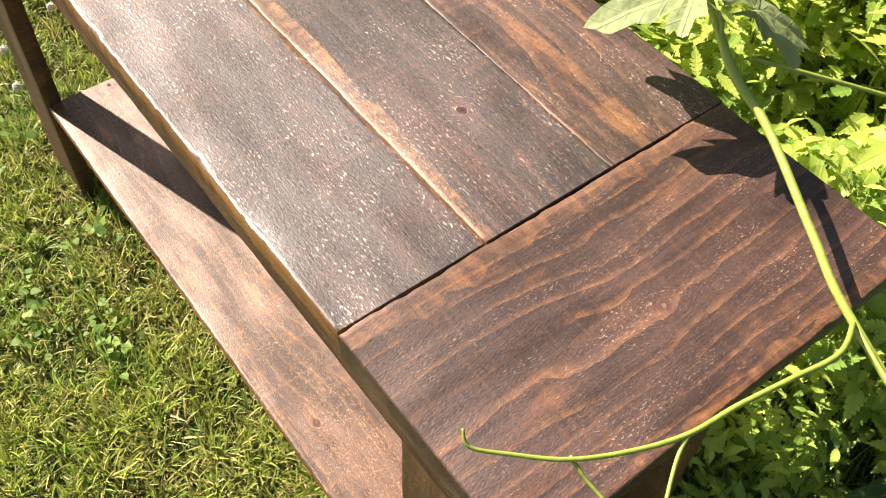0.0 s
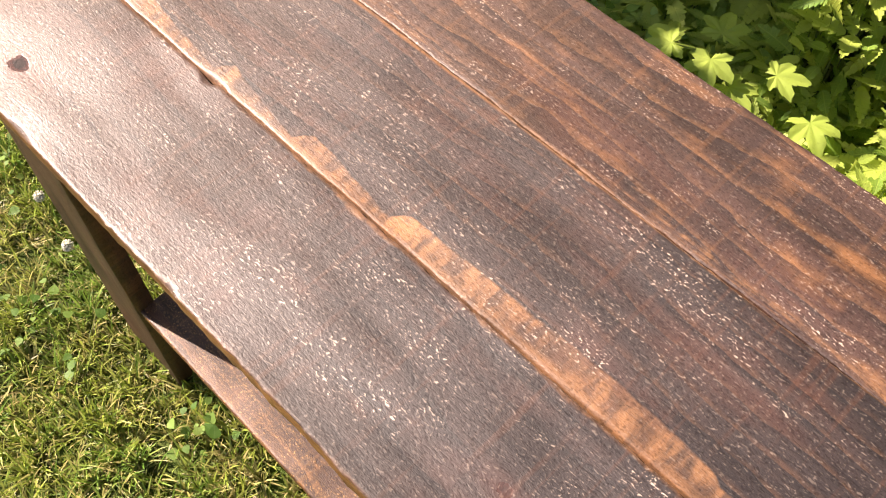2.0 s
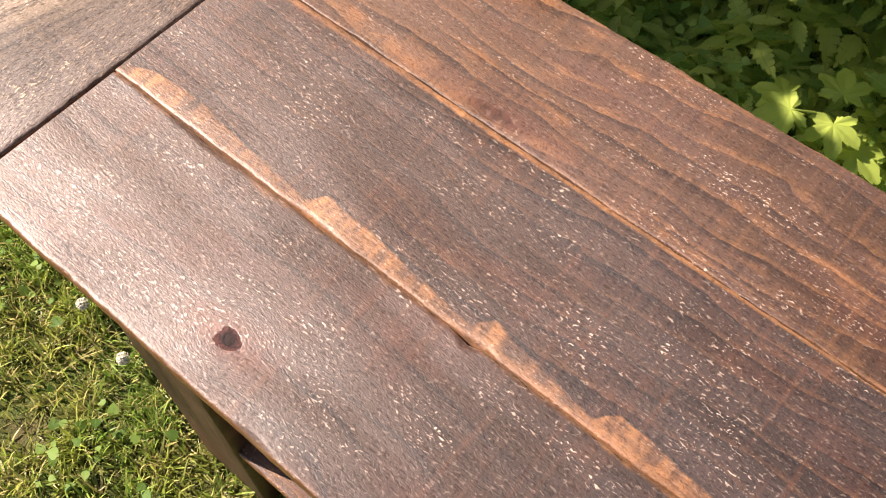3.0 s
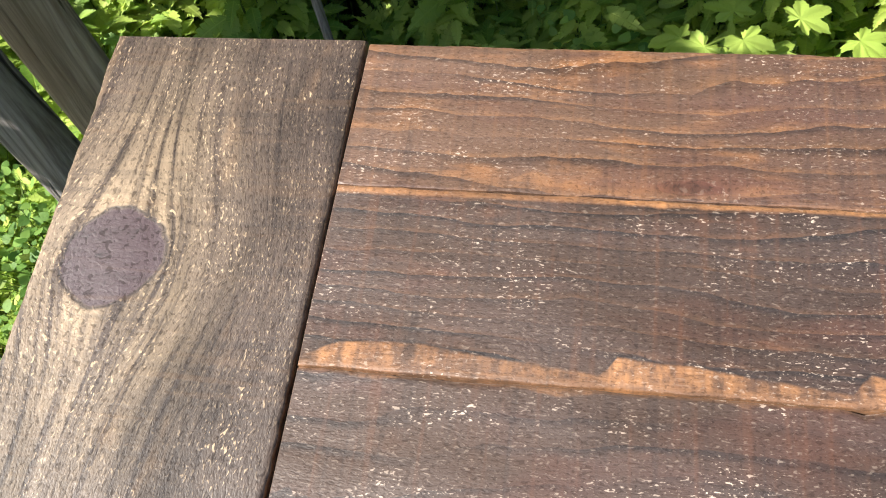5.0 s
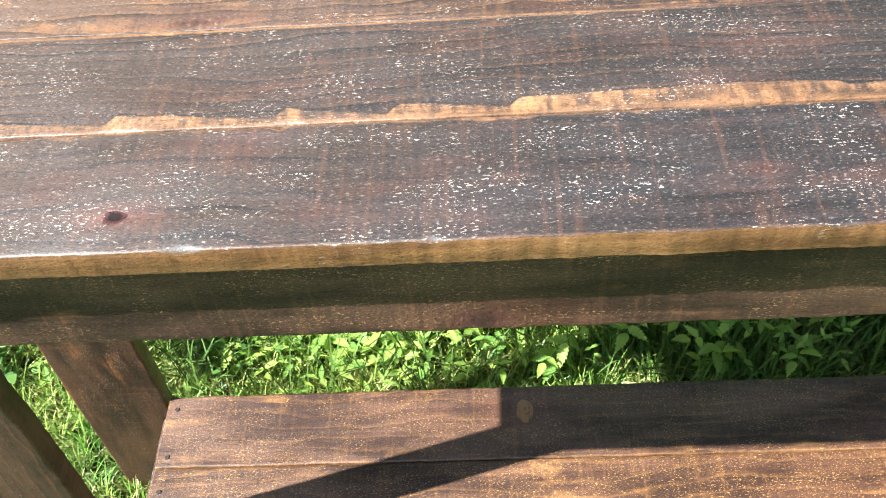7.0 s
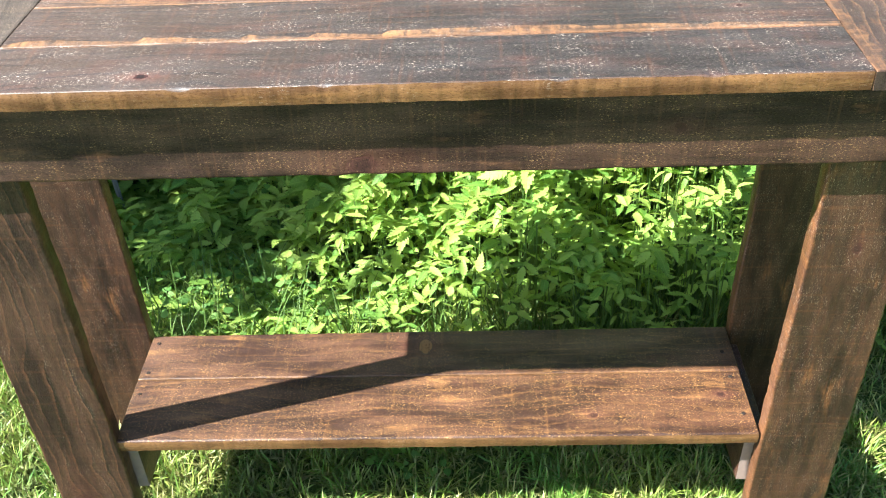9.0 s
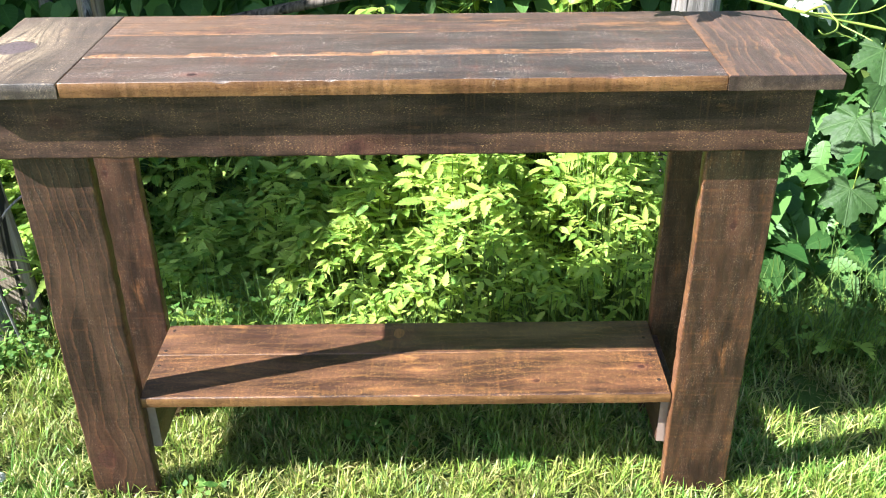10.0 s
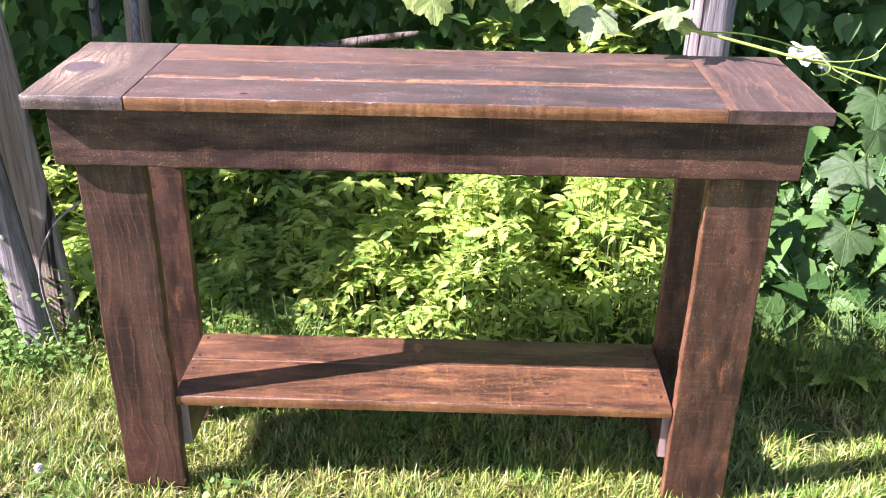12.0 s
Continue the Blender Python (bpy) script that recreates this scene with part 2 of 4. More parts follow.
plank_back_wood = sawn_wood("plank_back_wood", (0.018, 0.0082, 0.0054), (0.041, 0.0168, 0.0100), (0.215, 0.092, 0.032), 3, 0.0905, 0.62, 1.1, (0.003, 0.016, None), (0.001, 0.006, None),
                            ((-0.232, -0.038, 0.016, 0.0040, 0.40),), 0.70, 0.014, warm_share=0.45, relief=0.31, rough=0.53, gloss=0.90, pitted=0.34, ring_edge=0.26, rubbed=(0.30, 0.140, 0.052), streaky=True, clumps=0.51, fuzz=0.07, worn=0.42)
end_left_wood = sawn_wood("end_left_wood", (0.019, 0.012, 0.009), (0.049, 0.030, 0.020), (0.150, 0.084, 0.041), 4, 0.140, 0.90, 1.30, (0.0005, 0.002, None), (0.0005, 0.002, None),
                          ((0.0, 0.031, 0.027, 0.0255, 1.0),), 0.22, 0.010, warm_share=0.24, blond=0.75, pale=(0.420, 0.310, 0.195), heart_tone=(0.052, 0.033, 0.037), smooth_heart=1.0, relief=0.42, rough=0.50, gloss=0.75, clumps=0.48, fuzz=0.13)
end_right_wood = sawn_wood("end_right_wood", (0.019, 0.0084, 0.0058), (0.044, 0.0180, 0.0112), (0.140, 0.054, 0.020), 5, 0.1388, 0.25, 1.0, (0.003, 0.014, None), (0.008, 0.024, None),
                           ((0.004, -0.012, 0.005, 0.004, 0.3),), 0.50, 0.013, warm_share=0.36, rough=0.50, relief=0.32, pitted=0.25, gloss=0.70, rubbed=(0.24, 0.105, 0.038), ring_edge=0.36, fuzz=0.13)
apron_wood = sawn_wood("apron_wood", (0.017, 0.0072, 0.0048), (0.056, 0.0235, 0.0135), (0.220, 0.096, 0.040), 6, 0.089, 0.80, 1.0, None, None,
                       ((-0.051, -0.034, 0.016, 0.011, 0.55), (0.245, 0.0, 0.006, 0.005, 0.4), (-0.42, 0.005, 0.010, 0.009, 0.3)), 0.35, 0.013, warm_share=0.20, rough=0.55, gloss=0.45, pitted=0.40,
                       pale=(0.36, 0.22, 0.095), clumps=0.47)
leg_wood = sawn_wood("leg_wood", (0.017, 0.0076, 0.0050), (0.047, 0.0184, 0.0094), (0.140, 0.056, 0.024), 7, 0.098, 0.20, 1.2, (0.0005, 0.004, None), (0.0005, 0.005, None),
                     ((-0.26, 0.02, 0.018, 0.014, 0.4),), 0.95, 0.0125, warm_share=0.16, rough=0.50, gloss=0.5, pitted=0.35, ring_edge=0.45)
leg_wood_plain = sawn_wood("leg_wood_plain", (0.016, 0.0066, 0.0042), (0.052, 0.0178, 0.0080), (0.210, 0.082, 0.026), 8, 0.098, 0.30, 1.0, (0.001, 0.007, None), (0.001, 0.007, None),
                           ((0.14, 0.0, 0.007, 0.005, 0.5),), 0.22, 0.016, warm_share=0.28, rough=0.48, gloss=0.6, pitted=0.35, ring_edge=0.10, clumps=0.44)
shelf_wood = sawn_wood("shelf_wood", (0.027, 0.0094, 0.0046), (0.082, 0.0285, 0.0104), (0.300, 0.135, 0.040), 9, 0.107, 0.85, 0.9, None, (0.0005, 0.004, None),
                       ((0.365, 0.012, 0.006, 0.005, 0.6), (0.20, -0.02, 0.005, 0.004, 0.5)), 0.30, 0.016, warm_share=0.30, rough=0.50, gloss=0.8, pitted=0.35, pale=(0.50, 0.28, 0.09), ring_edge=0.30, clumps=0.38, relief=0.6)
shelf_wood_back = sawn_wood("shelf_wood_back", (0.027, 0.0096, 0.0052), (0.076, 0.0270, 0.0110), (0.270, 0.125, 0.040), 19, 0.085, 0.70, 0.9, (0.0005, 0.004, None), None,
                            ((-0.014, 0.0125, 0.009, 0.0145, 1.0), (0.30, -0.02, 0.007, 0.005, 0.5)), 0.30, 0.016, warm_share=0.30, rough=0.50, gloss=0.8, pitted=0.35, pale=(0.50, 0.28, 0.09),
                            heart_tone=(0.250, 0.110, 0.036), smooth_heart=1.0, ring_edge=0.25, clumps=0.42, relief=0.6)
edge_wood = sawn_wood("edge_wood", (0.090, 0.040, 0.015), (0.185, 0.087, 0.030), (0.265, 0.125, 0.040), 10, 0.092, 0.25, 1.4, None, None, (), 0.45, 0.006, warm_share=0.4, rough=0.50, gloss=0.4, pitted=0.35)
dark_edge = sawn_wood("dark_edge", (0.030, 0.019, 0.015), (0.068, 0.041, 0.028), (0.136, 0.068, 0.031), 11, 0.14, 0.2, 1.2, None, None, (), 0.2, 0.01, warm_share=0.15, rough=0.50, gloss=0.4, pitted=0.35)


def weathered_wood(name, light, dark, seed):
    """Grey outdoor timber with long drying cracks; the grain runs along the post's own z."""
    n = Nodes(name)
    x, y, z = n.split(n.local())
    wob = n.mul(n.noise(n.xyz(n.mul(x, 8.0), n.mul(y, 8.0), n.add(n.mul(z, 4.0), seed)), 1.0, 2.0), 2.2)
    v = n.xyz(n.add(n.mul(x, 150.0), wob), n.add(n.mul(y, 150.0), wob), n.add(n.mul(z, 5.0), seed))
    fibre = n.noise(v, 1.0, 5.0, 0.65)
    stain = n.noise(n.xyz(n.mul(x, 12.0), n.mul(y, 12.0), n.add(n.mul(z, 6.0), seed)), 1.0, 4.0)
    crack = n.step(n.noise(n.xyz(n.add(n.mul(x, 55.0), wob), n.add(n.mul(y, 55.0), wob), n.add(n.mul(z, 1.6), seed + 4)), 1.0, 2.0), 0.40, 0.32)
    c = n.mix(n.step(fibre, 0.32, 0.68), dark, light)
    c = n.mix(n.mul(n.step(stain, 0.45, 0.75), 0.5), c, (light[0] * 0.6, light[1] * 0.5, light[2] * 0.4))
    c = n.mix(crack, c, (0.018, 0.015, 0.012))
    n.bump(n.m("SUBTRACT", n.mul(fibre, 0.6), crack), 0.7, 0.004)
    return n.finish(c, 0.85, 0.25)


post_grey = weathered_wood("post_grey", (0.230, 0.211, 0.205), (0.077, 0.067, 0.064), 1.0)
post_brown = weathered_wood("post_brown", (0.330, 0.275, 0.220), (0.150, 0.112, 0.082), 5.0)
bark = weathered_wood("bark", (0.141, 0.115, 0.096), (0.045, 0.035, 0.029), 9.0)


def leafy(name, shade, light, glow, rough=0.50, share=0.45, veins=True, spread=1.0):
    """Leaf tissue: glossy skin over a sheet that lets sunlight through."""
    n = Nodes(name)
    r = n.island()
    p = n.local()
    spot = n.noise(p, 55.0, 3.0)
    c = n.mix(n.step(n.add(n.mul(r, spread), n.mul(spot, 0.3)), 0.12, 1.1), shade, light)
    c = n.mix(n.mul(n.step(n.m("FRACT", n.mul(r, 7.31)), 0.93, 1.0), 0.5), c, (0.192, 0.173, 0.038))
    u, v, w = n.split(n.tree.nodes.new("ShaderNodeTexCoord").outputs["UV"])
    aside = n.m("ABSOLUTE", v)
    comb = n.step(n.m("SINE", n.mul(n.m("SUBTRACT", u, n.mul(aside, 0.8)), 44.0)), 0.80, 1.0)
    rib = n.mul(n.m("MAXIMUM", n.step(aside, 0.022, 0.006), n.mul(comb, 0.45)), n.step(u, 0.0, 0.03)) if veins else 0.0
    c = n.mix(n.mul(rib, 0.45), c, light)
    c = n.mix(n.mul(n.step(n.noise(p, 210.0, 3.0, 0.7), 0.60, 0.72), 0.35), c, [q * 0.55 for q in shade])
    n.finish(c, rough, 0.22)
    n.bump(n.add(n.noise(p, 140.0, 2.0), n.mul(rib, -0.8)), 0.35, 0.002)
    sheet = n.node("ShaderNodeBsdfTranslucent", n.mix(0.5, c, glow)).outputs[0]
    both = n.node("ShaderNodeMixShader", share, n.bsdf.outputs[0], sheet).outputs[0]
    n.tree.links.new(both, n.out.inputs[0])
    return n.mat


elder_leaf = leafy("elder_leaf", (0.110, 0.230, 0.040), (0.410, 0.520, 0.110), (0.62, 0.71, 0.12))
creeper_leaf = leafy("creeper_leaf", (0.060, 0.145, 0.030), (0.190, 0.315, 0.075), (0.30, 0.45, 0.09))
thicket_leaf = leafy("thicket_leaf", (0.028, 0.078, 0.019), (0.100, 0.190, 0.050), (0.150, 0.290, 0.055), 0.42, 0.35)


def lobed_skin(name, tissue, vein):
    """Vine leaf with paler ribs to each lobe and a crinkled blade; the stalk is at the leaf's origin."""
    n = Nodes(name)
    p = n.local()
    x, y, z = n.split(p)
    rib = 0.0
    for h in (0.0, 0.95, -0.95, 1.85, -1.85):
        along = n.add(n.mul(x, math.cos(h)), n.mul(y, math.sin(h)))
        across = n.m("ABSOLUTE", n.m("SUBTRACT", n.mul(y, math.cos(h)), n.mul(x, math.sin(h))))
        main = n.mul(n.step(across, 0.0016, 0.0006), n.step(along, -0.0005, 0.002))
        comb = n.m("SINE", n.mul(n.m("SUBTRACT", along, across), 520.0))
        fan = n.mul(n.mul(n.step(comb, 0.86, 0.98), n.step(across, 0.024, 0.004)), n.step(along, 0.004, 0.010))
        rib = n.m("MAXIMUM", rib, n.m("MAXIMUM", main, n.mul(fan, 0.4)))
    blotch = n.noise(p, 90.0, 4.0, 0.6)
    c = n.mix(n.step(blotch, 0.3, 0.7), [v * 0.72 for v in tissue], tissue)
    c = n.mix(n.mul(rib, 0.42), c, vein)
    n.finish(c, 0.55, 0.25)
    n.bump(n.add(n.mul(rib, 0.5), n.mul(n.noise(p, 130.0, 2.0), 0.9)), 0.65, 0.0028)
    sheet = n.node("ShaderNodeBsdfTranslucent", n.mix(0.5, c, (0.30, 0.40, 0.08))).outputs[0]
    n.tree.links.new(n.node("ShaderNodeMixShader", 0.28, n.bsdf.outputs[0], sheet).outputs[0], n.out.inputs[0])
    return n.mat


# darker copy of the vine leaf, the shade beside the table put into its tissue
shaded_leaf_skin = lobed_skin("shaded_leaf_skin", (0.034, 0.072, 0.019), (0.075, 0.125, 0.042))
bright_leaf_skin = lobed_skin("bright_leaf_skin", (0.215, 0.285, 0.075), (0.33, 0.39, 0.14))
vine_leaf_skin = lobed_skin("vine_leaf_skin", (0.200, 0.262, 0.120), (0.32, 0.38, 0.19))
# near-white tissue: the glare on overlit leaves put into their colour
overlit_leaf_skin = leafy("overlit_leaf_skin", (0.384, 0.403, 0.320), (0.461, 0.474, 0.397), (0.448, 0.461, 0.320), 0.45, 0.35)
stem_skin = leafy("stem_skin", (0.166, 0.230, 0.038), (0.218, 0.288, 0.058), (0.256, 0.320, 0.051), 0.4, 0.12)
stalk_skin = leafy("stalk_skin", (0.058, 0.102, 0.019), (0.102, 0.160, 0.032), (0.192, 0.256, 0.038), 0.5, 0.15)


def grass_skin():
    n = Nodes("grass_skin")
    r = n.island()
    x, y, z = n.split(n.local())
    patch = n.noise(n.xyz(n.mul(x, 9.0), n.mul(y, 9.0), 0.0), 1.0, 4.0, 0.65)
    lush = n.noise(n.xyz(n.mul(x, 6.0), n.mul(y, 6.0), 3.0), 1.0, 3.0, 0.6)
    dry = n.step(n.add(n.mul(r, 0.60), n.mul(patch, 0.80)), 0.70, 1.04)
    c = n.mix(n.m("FRACT", n.mul(r, 5.7)), (0.074, 0.166, 0.019), (0.345, 0.425, 0.064))
    c = n.mix(n.mul(n.step(lush, 0.45, 0.65), 0.7), c, (0.085, 0.245, 0.030))
    c = n.mix(dry, c, (0.500, 0.430, 0.170))
    c = n.mix(n.mul(n.step(z, 0.014, 0.0), 0.6), c, (0.166, 0.128, 0.058))
    n.finish(c, 0.45, 0.4)
    sheet = n.node("ShaderNodeBsdfTranslucent", n.mix(0.4, c, (0.294, 0.352, 0.077))).outputs[0]
    n.tree.links.new(n.node("ShaderNodeMixShader", 0.35, n.bsdf.outputs[0], sheet).outputs[0], n.out.inputs[0])
    return n.mat


def soil_skin():
    n = Nodes("soil_skin")
    p = n.local()
    c = n.mix(n.step(n.noise(p, 60.0, 5.0, 0.7), 0.3, 0.7), (0.038, 0.031, 0.015), (0.128, 0.106, 0.048))
    c = n.mix(n.step(n.noise(p, 9.0, 4.0), 0.30, 0.55), c, (0.070, 0.115, 0.022))
    x, y, z = n.split(p)
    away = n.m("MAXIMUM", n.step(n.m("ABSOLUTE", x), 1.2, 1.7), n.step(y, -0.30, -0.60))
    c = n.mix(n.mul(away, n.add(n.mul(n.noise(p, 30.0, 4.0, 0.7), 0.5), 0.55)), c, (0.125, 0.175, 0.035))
    n.bump(n.noise(p, 180.0, 4.0, 0.7), 0.9, 0.01)
    return n.finish(c, 0.9, 0.2)


def plain(name, colour, rough, metal=0.0, vary=0.25):
    n = Nodes(name)
    p = n.local()
    c = n.mix(n.noise(p, 90.0, 4.0), [v * (1 - vary) for v in colour], [min(1, v * (1 + vary)) for v in colour])
    return n.finish(c, rough, 0.4, metal)


grass_blade_skin, soil = grass_skin(), soil_skin()
clover_white = plain("clover_white", (0.52, 0.51, 0.42), 0.7)
rust = plain("rust", (0.030, 0.020, 0.016), 0.7, 0.3)
cleat_end = plain("cleat_end", (0.26, 0.19, 0.155), 0.7)
zinc = plain("zinc", (0.75, 0.75, 0.74), 0.35, 0.9)


# ---- building helpers ----
def thing(name, at, label, category, group=""):
    return tagged(at if isinstance(at, bpy.types.Object) else place(new(name), at), label, category, group)


def place(ob, at):
    ob.matrix_world = at if isinstance(at, Matrix) else Matrix.Translation(at)
    return ob


def part(name, mesh, materials, parent=None, label="", m=None):
    """Links a mesh or bmesh as one object under a thing or part; m is its pose in the parent's space."""
    if isinstance(mesh, bmesh.types.BMesh):
        data = bpy.data.meshes.new(name)
        mesh.to_mesh(data)
        mesh.free()
        mesh = data
    for one in materials if isinstance(materials, (list, tuple)) else (materials,):
        if not mesh.materials or one.name not in mesh.materials:
            mesh.materials.append(one)
    ob = new(name, mesh)
    ob.parent = parent
    if m is not None:
        ob.matrix_basis = m
    return tagged(ob, label)


def sheet_mesh(name, verts, faces, smooth=False):
    me = bpy.data.meshes.new(name)
    me.from_pydata([tuple(v) for v in verts], [], [tuple(f) for f in faces])
    if smooth:
        me.polygons.foreach_set("use_smooth", [True] * len(me.polygons))
    me.update()
    return me


def board(length, width, thick, seed, ragged=0.0012, bevel=0.0028, steps=120, taper=0.0, bow=0.0, chips=(), side_slot=False, wave=0.0):
    """A sawn board, top at z = 0, grain along x, with uneven worn arrises. chips: (x, side, depth, length) bites out of an edge.
    wave: how far the long edges wander."""
    half, hw = length / 2, width / 2
    tops = [-0.965, -0.5, 0.0, 0.5, 0.965]
    stations = [-half, -half + bevel * 0.6] + [-half + bevel * 0.6 + (length - bevel * 1.2) * i / steps for i in range(1, steps)] + [half - bevel * 0.6, half]
    verts, faces, slots = [], [], []
    for i, x in enumerate(stations):
        end = bevel * 0.8 if i in (0, len(stations) - 1) else 0.0
        lo = -hw + ragged * 1.2 * noise.noise((x * 30, seed, 0)) + ragged * noise.noise((x * 140, seed, 3)) + wave * noise.noise((x * 5, seed, 11))
        hi = hw + taper * (x / half) + ragged * 1.2 * noise.noise((x * 30, seed, 7)) + ragged * noise.noise((x * 140, seed, 9)) + wave * noise.noise((x * 5, seed, 17))
        b0 = bevel * (1 + 0.7 * noise.noise((x * 45, seed, 21)))
        b1 = bevel * (1 + 0.7 * noise.noise((x * 45, seed, 27)))
        for cx, side, deep, long in chips:
            bite = deep * max(0.0, 1 - ((x - cx) / long) ** 2)
            if side < 0:
                b0 += bite
            else:
                b1 += bite
        z = bow * (x / half) ** 2
        row = [(lo + 0.001, z - thick), (lo, z - thick * 0.55), (lo, z - b0 - end), (lo + b0 * 0.35, z - b0 * 0.35 - end), (lo + b0, z - end)]
        for k in tops:
            yy = lo + b0 + (hi - b1 - lo - b0) * (k + 1) / 2
            row.append((yy, z - end + 0.0004 * noise.noise((x * 25, yy * 60, seed))))
        row += [(hi - b1, z - end), (hi - b1 * 0.35, z - b1 * 0.35 - end), (hi, z - b1 - end), (hi, z - thick * 0.55), (hi - 0.001, z - thick)]
        verts += [(x, yy, zz) for yy, zz in row]
    w = len(row)
    for i in range(len(stations) - 1):
        for j in range(w):
            a, b = i * w + j, i * w + (j + 1) % w
            faces.append((a, b, b + w, a + w))
            slots.append(1 if side_slot and j < 2 else 0)
    faces += [tuple(range(w))[::-1], tuple(range((len(stations) - 1) * w, len(stations) * w))]
    slots += [1 if side_slot else 0] * 2
    me = sheet_mesh("board", verts, [f[::-1] for f in faces], True)
    me.polygons.foreach_set("material_index", slots)
    for poly in me.polygons[-2:]:
        poly.use_smooth = False
    me.set_sharp_from_angle(angle=radians(50))
    return me


def tube(points, radii, sides=7, name="tube", rough=0.0, seed=0):
    """A tapering tube along a smooth line through the points, closed at both ends."""
    pts = [Vector(p) for p in points]
    fine, rad = [], []
    for i in range(len(pts) - 1):
        p0, p1, p2, p3 = pts[max(i - 1, 0)], pts[i], pts[i + 1], pts[min(i + 2, len(pts) - 1)]
        for k in range(6):
            t = k / 6
            fine.append(0.5 * ((2 * p1) + (p2 - p0) * t + (2 * p0 - 5 * p1 + 4 * p2 - p3) * t * t + (3 * p1 - p0 - 3 * p2 + p3) * t ** 3))
            rad.append(radii[i] + (radii[i + 1] - radii[i]) * t)
    fine.append(pts[-1])
    rad.append(radii[-1])
    verts, faces, side = [], [], Vector((0.31, 0.52, 0.79))
    for i, p in enumerate(fine):
        way = (fine[min(i + 1, len(fine) - 1)] - fine[max(i - 1, 0)]).normalized()
        side = (side - way * side.dot(way)).normalized()
        up = way.cross(side)
        for k in range(sides):
            a = 2 * math.pi * k / sides
            r = rad[i] * (1 + rough * noise.noise((math.cos(a) * 2 + seed, math.sin(a) * 2, i * 0.25)))
            verts.append(p + side * (r * math.cos(a)) + up * (r * math.sin(a)))
    for i in range(len(fine) - 1):
        for k in range(sides):
            a, b = i * sides + k, i * sides + (k + 1) % sides
            faces.append((a, b, b + sides, a + sides))
    faces += [tuple(range(sides))[::-1], tuple(range((len(fine) - 1) * sides, len(fine) * sides))]
    return sheet_mesh(name, verts, faces, True)


def post_mesh(foot, head, wide, deep, seed, cut=0.06):
    """A split timber post from foot to head, in its own space with the foot at the origin, with a rough uneven section."""
    rise = Vector(head) - Vector(foot)
    verts, faces, n, rows = [], [], 20, 26
    for i in range(rows + 1):
        f = i / rows
        for k in range(n):
            a = 2 * math.pi * k / n
            c, s = math.cos(a), math.sin(a)
            r = 1 / max(abs(c), abs(s)) ** 0.75
            d = 1 + 0.10 * noise.noise((c * 1.6 + seed, s * 1.6, f * 1.5)) + 0.05 * noise.noise((c * 5 + seed, s * 5, f * 5))
            top = cut * noise.noise((c * 2, s * 2, seed)) if i == rows else 0
            verts.append((rise.x * f + c * r * d * wide / 2, rise.y * f + s * r * d * deep / 2, rise.z * f + top))
    for i in range(rows):
        for k in range(n):
            a, b = i * n + k, i * n + (k + 1) % n
            faces.append((a, b, b + n, a + n))
    faces.append(tuple(range(rows * n, rows * n + n)))
    return sheet_mesh("post", verts, faces, True)


def strewn(name, template, frames, material, smooth=True):
    """One mesh of many copies of a small template; frames: positions, three axis arrays (already scaled)."""
    tv, tf = np.array(template[0], float), template[1]
    pos, ax, ay, az = frames
    all_v = pos[:, None, :] + tv[None, :, 0:1] * ax[:, None, :] + tv[None, :, 1:2] * ay[:, None, :] + tv[None, :, 2:3] * az[:, None, :]
    k, count = len(tv), len(pos)
    loops = np.concatenate([np.array(f) for f in tf])
    sizes = np.array([len(f) for f in tf])
    all_l = (loops[None, :] + (np.arange(count) * k)[:, None]).ravel()
    all_s = np.tile(sizes, count)
    me = bpy.data.meshes.new(name)
    me.vertices.add(count * k)
    me.vertices.foreach_set("co", all_v.ravel())
    me.loops.add(len(all_l))
    me.loops.foreach_set("vertex_index", all_l.astype(np.int32))
    me.polygons.add(len(all_s))
    me.polygons.foreach_set("loop_start", np.concatenate(([0], np.cumsum(all_s)[:-1])).astype(np.int32))
    me.polygons.foreach_set("use_smooth", np.full(len(all_s), smooth))
    flat = me.uv_layers.new(name="leaf")
    flat.data.foreach_set("uv", np.tile(tv[loops, :2], (count, 1)).astype(np.float32).ravel())
    me.update(calc_edges=True)
    me.validate()
    me.materials.append(material)
    return me


def axes(heading, pitch, roll, size, slim=1.0):
    """Axis arrays for leaves that point along a heading, tipped up by pitch and rolled, all in radians."""
    ch, sh, cp, sp, cr, sr = np.cos(heading), np.sin(heading), np.cos(pitch), np.sin(pitch), np.cos(roll), np.sin(roll)
    u = np.stack((ch * cp, sh * cp, sp), 1)
    side = np.stack((-sh, ch, 0 * ch), 1)
    up = np.cross(u, side)
    v = side * cr[:, None] + up * sr[:, None]
    w = np.cross(u, v)
    s = size[:, None]
    return u * s, v * s * slim, w * s


def ovate(teeth=0.0, droop=0.10, fold=0.10, wide=0.42):
    """A pointed leaf of unit length from its stalk along x, folded on the midrib, in ten faces."""
    xs = [0.0, 0.16, 0.38, 0.62, 0.84, 1.0]
    ws = [0.0, 0.78, 1.0, 0.78, 0.36, 0.0]
    verts = [(x, 0.0, -droop * x * x) for x in xs]
    for sgn in (1, -1):
        for x, w in zip(xs[1:-1], ws[1:-1]):
            verts.append((x - 0.05 + teeth * 0.04, sgn * w * wide / 2, fold * w - droop * x * x))
    faces = []
    for side in range(2):
        o = 6 + side * 4
        rows = [(0, 1, o), (1, 2, o + 1, o), (2, 3, o + 2, o + 1), (3, 4, o + 3, o + 2), (4, 5, o + 3)]
        faces += [r if side else r[::-1] for r in rows]
    return verts, faces


